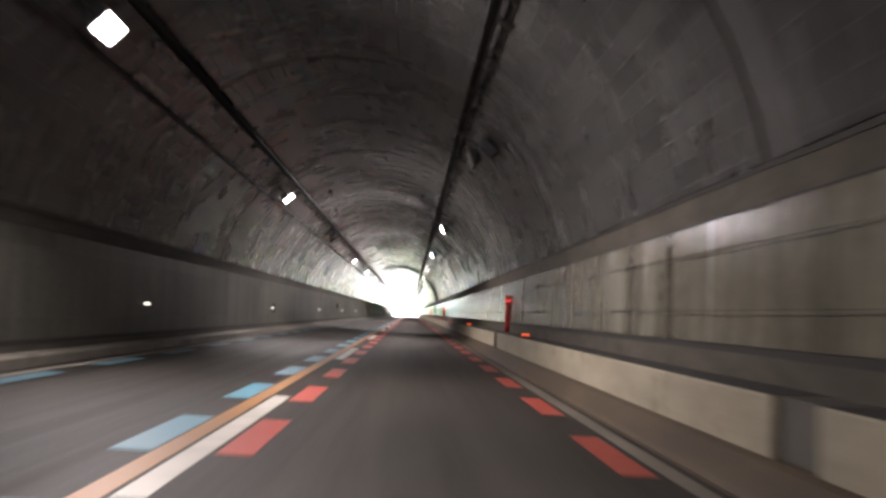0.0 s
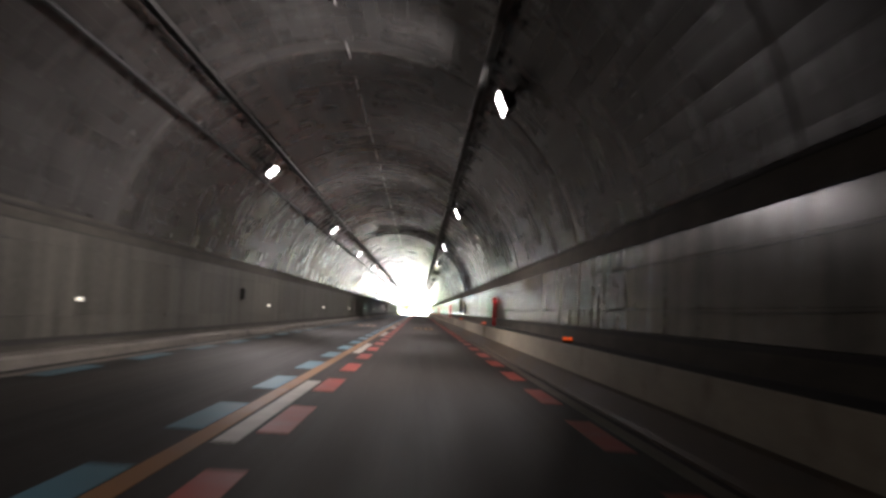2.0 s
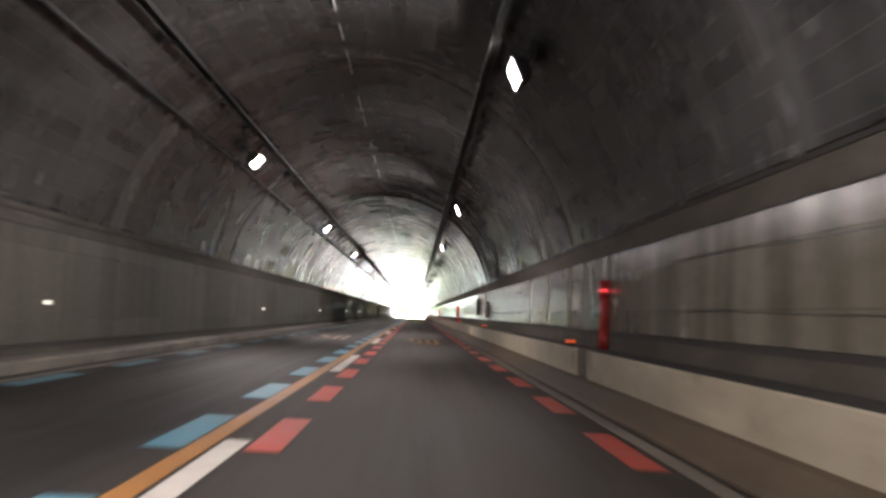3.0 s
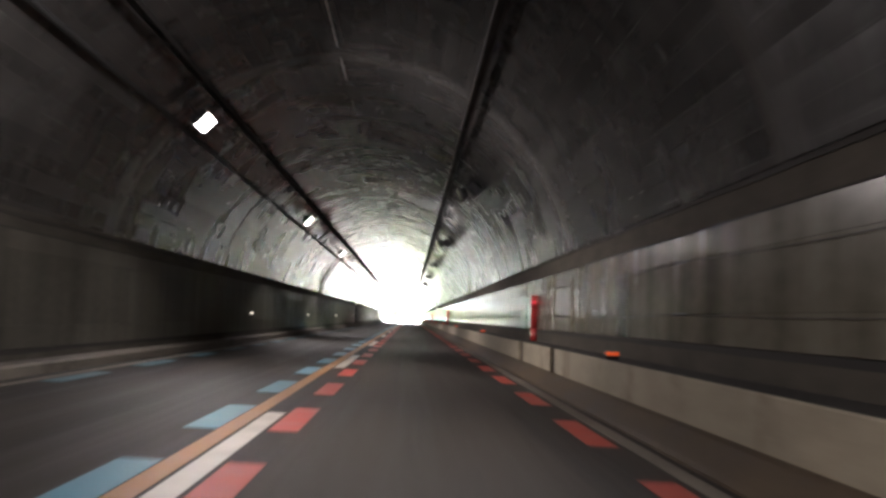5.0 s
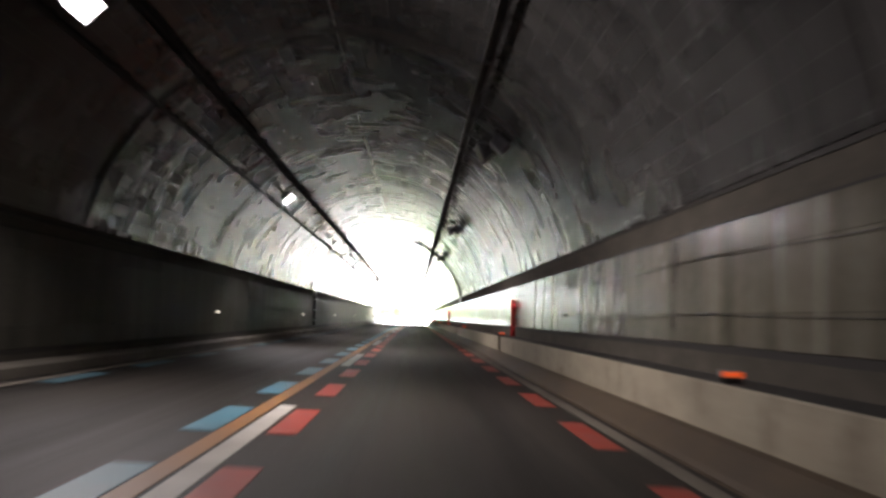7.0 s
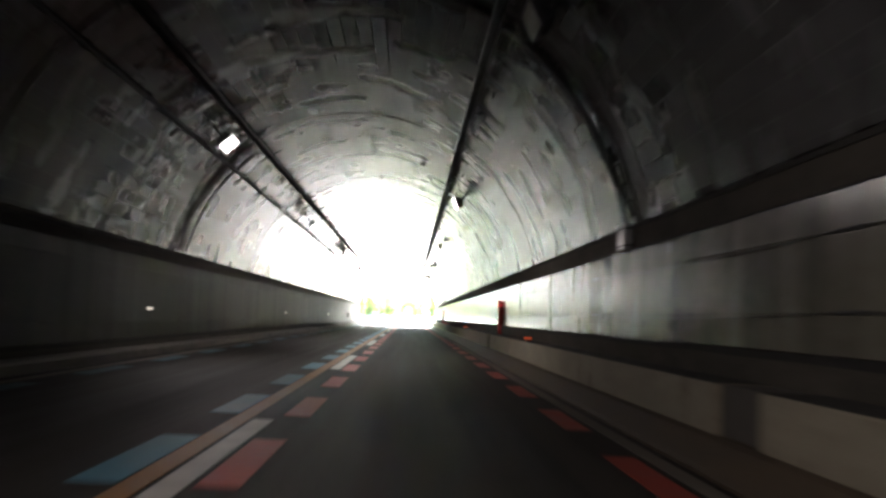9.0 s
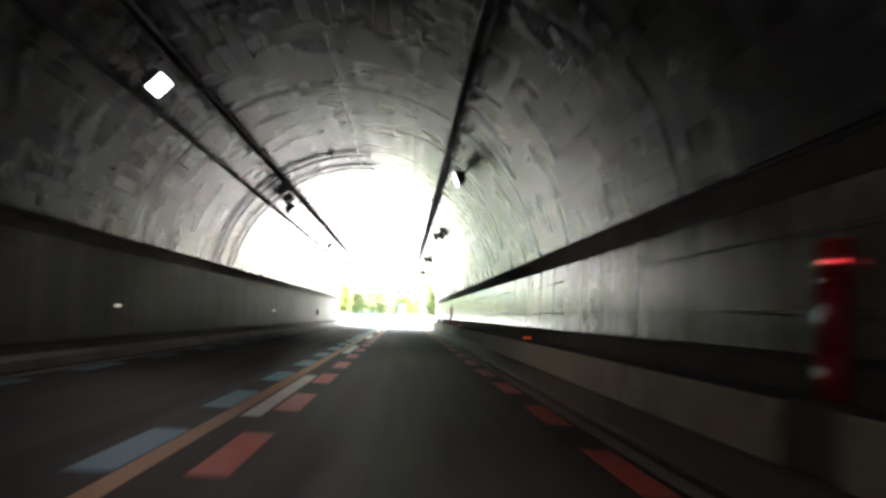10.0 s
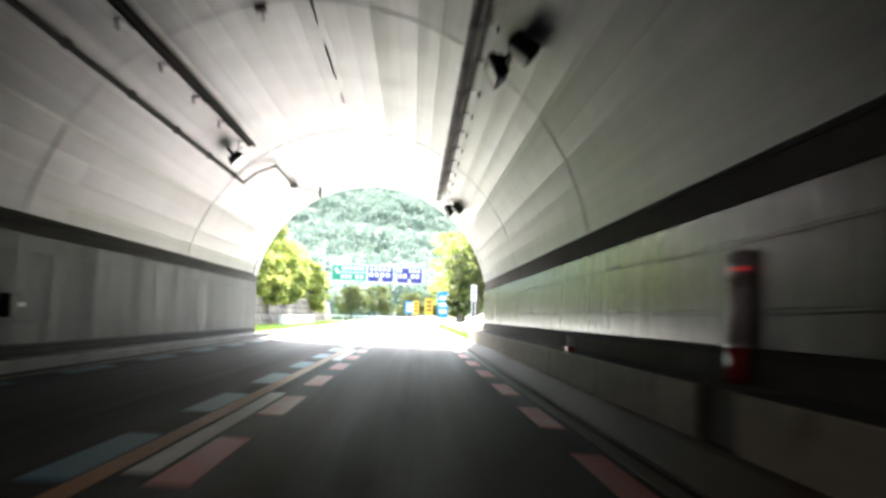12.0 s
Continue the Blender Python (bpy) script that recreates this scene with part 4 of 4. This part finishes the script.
def tree(at, height, spread, mat, seed, label, clumps=80, leaves=110, leaf=0.12):
    rng = np.random.default_rng(seed)
    ob = tagged(new("tree"), label, "tree", group="trees outside the tunnel")
    ob.location = at
    bm = bmesh.new()
    lean = rng.normal(0, 0.05, 2) * height
    mid = Vector((lean[0] * 0.5, lean[1] * 0.5, height * 0.35))
    top = Vector((lean[0], lean[1], height * 0.8))
    r = height * 0.022
    add_tube(bm, (0, 0, -0.4), mid, r * 1.5, r, 9)
    add_tube(bm, mid, top, r, r * 0.3, 9)
    centres, radii = [], []
    for k in range(clumps):
        f = rng.uniform(0.25, 1.0)
        a = rng.uniform(0, 2 * math.pi)
        out = spread * math.sqrt(max(0.05, 1 - ((f - 0.55) / 0.52) ** 2)) * rng.uniform(0.3, 1.0)
        c = np.array([lean[0] * f + out * math.cos(a), lean[1] * f + out * math.sin(a), height * f])
        centres.append(c)
        radii.append(spread * rng.uniform(0.12, 0.32))
        if k % 3 == 0:
            start = mid.lerp(top, rng.uniform(0, 0.8))
            add_tube(bm, start, Vector(c), r * 0.4, r * 0.12, 6)
    part("trunk", bm, M_BARK, ob)
    vs, fs = leaf_cloud(rng, centres, radii, leaves, leaf)
    me = bpy.data.meshes.new("crown")
    me.from_pydata(vs, [], fs)
    me.materials.append(mat)
    crown = new("crown", me)
    crown.parent = ob
    return ob


for k, (x, y, z, h, s, mm, lab) in enumerate([
        (-9.6, 318, 2.0, 6.4, 2.1, M_LEAF, "sunlit bushy tree above the retaining wall"), (-10.6, 326, 2.2, 6.2, 2.3, M_LEAF, "sunlit bushy tree above the retaining wall"),
        (-10.2, 336, 2.4, 5.4, 2.1, M_LEAF, "sunlit bushy tree above the retaining wall"), (-11.0, 348, 2.2, 4.6, 2.2, M_LEAF, "sunlit bushy tree above the retaining wall"),
        (-11.5, 364, 1.5, 4.0, 2.2, M_LEAF, "sunlit bushy tree above the retaining wall"), (-9.3, 330, 2.0, 2.6, 1.4, M_LEAF, "low sunlit shrub above the retaining wall"),
        (-9.0, 316, 2.2, 3.4, 1.3, M_LEAF, "low sunlit shrub above the retaining wall"), (-9.1, 323, 2.2, 4.6, 1.6, M_LEAF, "sunlit bushy tree above the retaining wall"),
        (-9.4, 343, 2.0, 2.4, 1.4, M_LEAF, "low sunlit shrub above the retaining wall"),
        (-8.75, 320, 1.5, 1.7, 1.1, M_LEAF, "low shrub hanging over the retaining wall"), (-8.7, 327, 1.2, 1.9, 1.2, M_LEAF, "low shrub hanging over the retaining wall"),
        (-8.75, 335, 1.4, 1.7, 1.1, M_LEAF, "low shrub hanging over the retaining wall"), (-8.9, 352, 0.1, 5.2, 1.7, M_LEAF, "bright green tree at the end of the retaining wall"),
        (4.9, 338, 0.1, 6.8, 2.1, M_LEAF_DARK, "dark green tree beside the road"), (4.6, 357, 0.1, 8.8, 2.9, M_LEAF, "dense green tree beside the road"),
        (5.4, 368, 0.1, 8.2, 2.8, M_LEAF_DARK, "dark green tree beside the road"), (7.4, 378, 0.1, 7.6, 2.8, M_LEAF, "dense green tree beside the road"),
        (4.4, 346, 0.1, 4.6, 1.6, M_LEAF_DARK, "dark green shrub beside the road"), (9.5, 395, 0.1, 6.5, 3.0, M_LEAF, "dense green tree beside the road"),
        (-6.0, 440, 0.1, 6.0, 3.2, M_LEAF_DARK, "round tree behind the overhead signs"), (0.0, 452, 0.1, 5.2, 3.2, M_LEAF_DARK, "round tree behind the overhead signs"),
        (-10.5, 430, 0.1, 5.5, 3.0, M_LEAF_DARK, "round tree behind the overhead signs"), (5.5, 446, 0.1, 5.0, 3.0, M_LEAF_DARK, "round tree behind the overhead signs")]):
    tree((x, y, z), h, s, mm, 40 + k, lab)

# retaining wall of rough blocks
retaining = tagged(new("retaining_wall"), "brown stone-block retaining wall beside the road", "retaining wall", kind="structure")
bm = bmesh.new()
add_profile(bm, [(-8.5, -0.45), (-9.1, 2.3), (-14.0, 2.6), (-14.0, -0.45)], [Y1 + 1.0, 345, 372])
part("wall_core", bm, M_ROCK, retaining)
blocks = []
for v in range(4):
    bm = bmesh.new()
    add_box(bm, -0.06, 0.12, 0.02, 1.18, 0.015, 0.44)
    bmesh.ops.bevel(bm, geom=list(bm.edges), offset=0.03, segments=1, affect="EDGES")
    for w in bm.verts:
        w.co += Vector((random.uniform(-0.02, 0.02), random.uniform(-0.02, 0.02), random.uniform(-0.015, 0.015)))
    blocks.append(finish(bm, "block", M_ROCK))
for r in range(6):
    for c in range(46):
        x = -8.5 - 0.6 * (0.45 * r + 0.1) / 2.75
        piece("block", blocks[(r * 7 + c * 3) % 4], retaining, (x, Y1 + 1.8 + 1.2 * c + 0.6 * (r % 2), -0.42 + 0.45 * r), (0, -0.21, 0))

# stony bank and low wall right of the mouth
bm = bmesh.new()
add_profile(bm, [(2.75, -0.45), (3.1, 0.75), (4.6, 1.5), (9.0, 1.7), (9.0, -0.45)], [Y1 + 1.6, 316, 325])
structure("stone_bank", bm, M_ROCK, "low stony bank beside the tunnel mouth", "bank", 0.05)
bm = bmesh.new()
add_box(bm, 3.0, 3.25, 325.2, 372, -0.4, 0.75)
structure("low_wall", bm, M_BARRIER, "low pale concrete wall beside the road", "wall", 0.03)

bm = bmesh.new()
add_profile(bm, [(-8.0, 0.0), (-7.95, 0.82), (-7.92, 0.86), (-7.78, 0.86), (-7.75, 0.82), (-7.70, 0.0)], [327, 345])
structure("low_wall_left", bm, M_SIGN_WHITE, "short white concrete wall on the grass verge", "wall")

# grass tufts on the verges
rng = np.random.default_rng(5)
vs, fs = [], []
for k in range(5200):
    x = rng.uniform(-8.2, -5.8) if k % 4 else rng.uniform(2.75, 3.05)
    y = Y1 + 1.7 + 60 * rng.uniform(0, 1) ** 1.6
    h, a, w = rng.uniform(0.12, 0.42), rng.uniform(0, 6.28), 0.022
    dx, dy = math.cos(a), math.sin(a)
    b = len(vs)
    vs += [(x - dy * w, y + dx * w, 0.09), (x + dy * w, y - dx * w, 0.09), (x + dx * h * 0.4, y + dy * h * 0.4, 0.09 + h)]
    fs.append((b, b + 1, b + 2))
me = bpy.data.meshes.new("grass")
me.from_pydata(vs, [], fs)
me.materials.append(M_BLADE)
tagged(new("grass", me), "bright tufts of grass on the verges", "grass", kind="stuff")


# ---- overhead signs ----
def sign_board(name, x0, x1, z0, z1, y, face, bars, label):
    ob = tagged(new(name), label, "road sign", group="overhead signs")
    bm = bmesh.new()
    add_box(bm, x0, x1, y, y + 0.08, z0, z1)
    part("board", bm, M_SIGN_WHITE, ob, bevel=0.02)
    bm = bmesh.new()
    add_box(bm, x0 + 0.06, x1 - 0.06, y - 0.012, y - 0.002, z0 + 0.06, z1 - 0.06)
    front = part("face", bm, face, ob)
    w, h = x1 - x0, z1 - z0
    for u0, u1, v0, v1 in bars:
        bm = bmesh.new()
        add_box(bm, x0 + u0 * w, x0 + u1 * w, y - 0.022, y - 0.014, z0 + v0 * h, z0 + v1 * h)
        part("bar", bm, M_SIGN_WHITE, front)
    bm = bmesh.new()
    for u in (0.25, 0.75):
        add_box(bm, x0 + u * w - 0.05, x0 + u * w + 0.05, y + 0.082, y + 0.16, z0 - 0.05, z1 + 0.3)
    part("backing", bm, M_ZINC, ob)
    return ob


GY, gz0, gz1 = 366.0, 4.45, 6.05


def words(u0, u1, v0, v1, n):
    """A row of n short bars, one for each character that cannot be read."""
    w = (u1 - u0) / n
    return [(u0 + k * w, u0 + (k + 0.68) * w, v0, v1) for k in range(n)]


sign_board("direction_sign", -8.45, -4.75, gz0 + 0.05, gz1 + 0.15, GY, M_GREEN, [(0.10, 0.17, 0.58, 0.80), (0.15, 0.22, 0.44, 0.66), (0.20, 0.95, 0.50, 0.56)] + words(0.30, 0.95, 0.68, 0.88, 6) + words(0.28, 0.60, 0.16, 0.38, 3) + words(0.68, 0.94, 0.16, 0.38, 2), "green overhead direction sign with white lettering bars")
sign_board("lane_sign", -4.70, -1.95, gz0, gz1 + 0.1, GY, M_NAVY, words(0.10, 0.92, 0.70, 0.88, 5) + words(0.08, 0.92, 0.34, 0.58, 4) + [(0.45, 0.55, 0.08, 0.26)], "dark blue overhead lane sign with white lettering bars")
sign_board("lane_sign", -1.65, 1.05, gz0 - 0.05, gz1 + 0.05, GY, M_NAVY, [(0.06, 0.20, 0.70, 0.88)] + words(0.48, 0.94, 0.70, 0.88, 3) + words(0.08, 0.44, 0.34, 0.58, 2) + words(0.56, 0.92, 0.34, 0.58, 2) + [(0.45, 0.55, 0.08, 0.26)], "dark blue overhead lane sign with white lettering bars")
gantry = tagged(new("sign_gantry"), "pale steel gantry carrying the overhead signs", "gantry")
for x in (-9.3, 3.6):
    bm = bmesh.new()
    add_tube(bm, (x, GY + 0.3, -0.4), (x, GY + 0.3, 8.4 if x < 0 else 6.4), 0.13, 0.10, 12)
    part("post", bm, M_ZINC, gantry)
for z in (gz0 + 0.35, gz1 - 0.1):
    bm = bmesh.new()
    add_box(bm, -9.3, 3.6, GY + 0.18, GY + 0.34, z - 0.07, z + 0.07)
    part("beam", bm, M_ZINC, gantry)


def post_sign(x, y, w, h, z, mat, label):
    ob = tagged(new("post_sign"), label, "road sign", group="roadside signs")
    bm = bmesh.new()
    add_box(bm, -w / 2, w / 2, -0.03, 0.0, z, z + h)
    board = part("board", bm, mat, ob, bevel=0.01)
    for k in range(3):
        bm = bmesh.new()
        add_box(bm, -w * 0.32, w * 0.32, -0.042, -0.034, z + h * (0.18 + 0.26 * k), z + h * (0.32 + 0.26 * k))
        part("bar", bm, M_SIGN_WHITE if mat is M_SKYBLUE else M_CABLE, board)
    for dx in (-w * 0.3, w * 0.3):
        bm = bmesh.new()
        add_tube(bm, (dx, 0.04, -0.3), (dx, 0.04, z + h), 0.035, seg=8)
        part("post", bm, M_ZINC, ob)
    ob.location = (x, y, 0.1)
    return ob


post_sign(2.85, 352, 0.95, 2.3, 0.9, M_SKYBLUE, "tall blue roadside board with white bars")
post_sign(1.7, 358, 0.75, 1.5, 1.2, M_YELLOW, "yellow roadside board with dark bars")
post_sign(0.5, 374, 0.65, 1.5, 1.2, M_YELLOW, "yellow roadside board with dark bars")
post_sign(-0.3, 388, 1.1, 1.5, 1.3, M_SKYBLUE, "blue roadside board with white bars")
post_sign(3.75, 324, 0.32, 0.9, 2.0, M_SIGN_WHITE, "white upright board beside the tunnel mouth")

# ---- guard rail beyond the junction ----
rail = tagged(new("guard_rail"), "white guard rail across the far side of the junction", "guard rail")
bm = bmesh.new()
add_box(bm, -14, 14, 430.0, 430.08, 0.55, 0.85)
part("beam", bm, M_SIGN_WHITE, rail, bevel=0.02)
rp = bmesh.new()
add_tube(rp, (0, 0, -0.6), (0, 0, 0.85), 0.06, seg=8)
rp = finish(rp, "post", M_SIGN_WHITE)
for k in range(15):
    piece("post", rp, rail, (-14 + 2 * k, 430.14, 0))

# ---- wooded hill ----
def hill_height(x, y):
    d = ((x + 28) / 125.0) ** 2 + ((y - 900) / 240.0) ** 2
    e = ((x + 190) / 170.0) ** 2 + ((y - 1050) / 300.0) ** 2
    f = ((x - 200) / 170.0) ** 2 + ((y - 1000) / 300.0) ** 2
    return 88 * math.exp(-d) + 52 * math.exp(-e) + 46 * math.exp(-f) + 5 * noise.noise((x / 40, y / 40, 0))


bm = bmesh.new()
nx, ny = 60, 44
grid = [[bm.verts.new((-560 + 1120 * i / nx, 480 + 900 * j / ny, max(-0.5, hill_height(-560 + 1120 * i / nx, 480 + 900 * j / ny) - 4))) for i in range(nx + 1)] for j in range(ny + 1)]
for j in range(ny):
    for i in range(nx):
        bm.faces.new((grid[j][i], grid[j][i + 1], grid[j + 1][i + 1], grid[j + 1][i]))
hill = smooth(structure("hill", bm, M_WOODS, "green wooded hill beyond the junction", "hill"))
rng = np.random.default_rng(11)
CLUMPS, FLECKS = 3600, 120
crowns = []
while len(crowns) < CLUMPS:
    y = 480 + 430 * rng.uniform(0, 1)
    x = rng.uniform(-0.21, 0.12) * (y - 265)
    h = hill_height(x, y)
    if h > 1.5:
        crowns.append((x, y, h))
crowns = np.array(crowns)
rad = rng.uniform(2.0, 5.2, (CLUMPS, 1, 1))
d = rng.normal(size=(CLUMPS, FLECKS, 3))
d /= np.linalg.norm(d, axis=2, keepdims=True)
p = crowns[:, None, :] + d * rad * rng.uniform(0.7, 1.08, (CLUMPS, FLECKS, 1))
u = rng.normal(size=(CLUMPS, FLECKS, 3))
u /= np.linalg.norm(u, axis=2, keepdims=True)
w = np.cross(u, d + rng.normal(0, 0.4, d.shape))
q = np.stack([p - u * rad * 0.125, p + w * rad * 0.11, p + u * rad * 0.125, p - w * rad * 0.11], 2).reshape(-1, 3)
me = bpy.data.meshes.new("woods")
count = CLUMPS * FLECKS
me.vertices.add(4 * count)
me.vertices.foreach_set("co", q.astype(np.float32).ravel())
me.loops.add(4 * count)
me.loops.foreach_set("vertex_index", np.arange(4 * count, dtype=np.int32))
me.polygons.add(count)
me.polygons.foreach_set("loop_start", np.arange(0, 4 * count, 4, dtype=np.int32))
me.update(calc_edges=True)
me.validate()
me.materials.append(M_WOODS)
tagged(new("woods", me), "dense green woods covering the hill", "woods", kind="stuff")
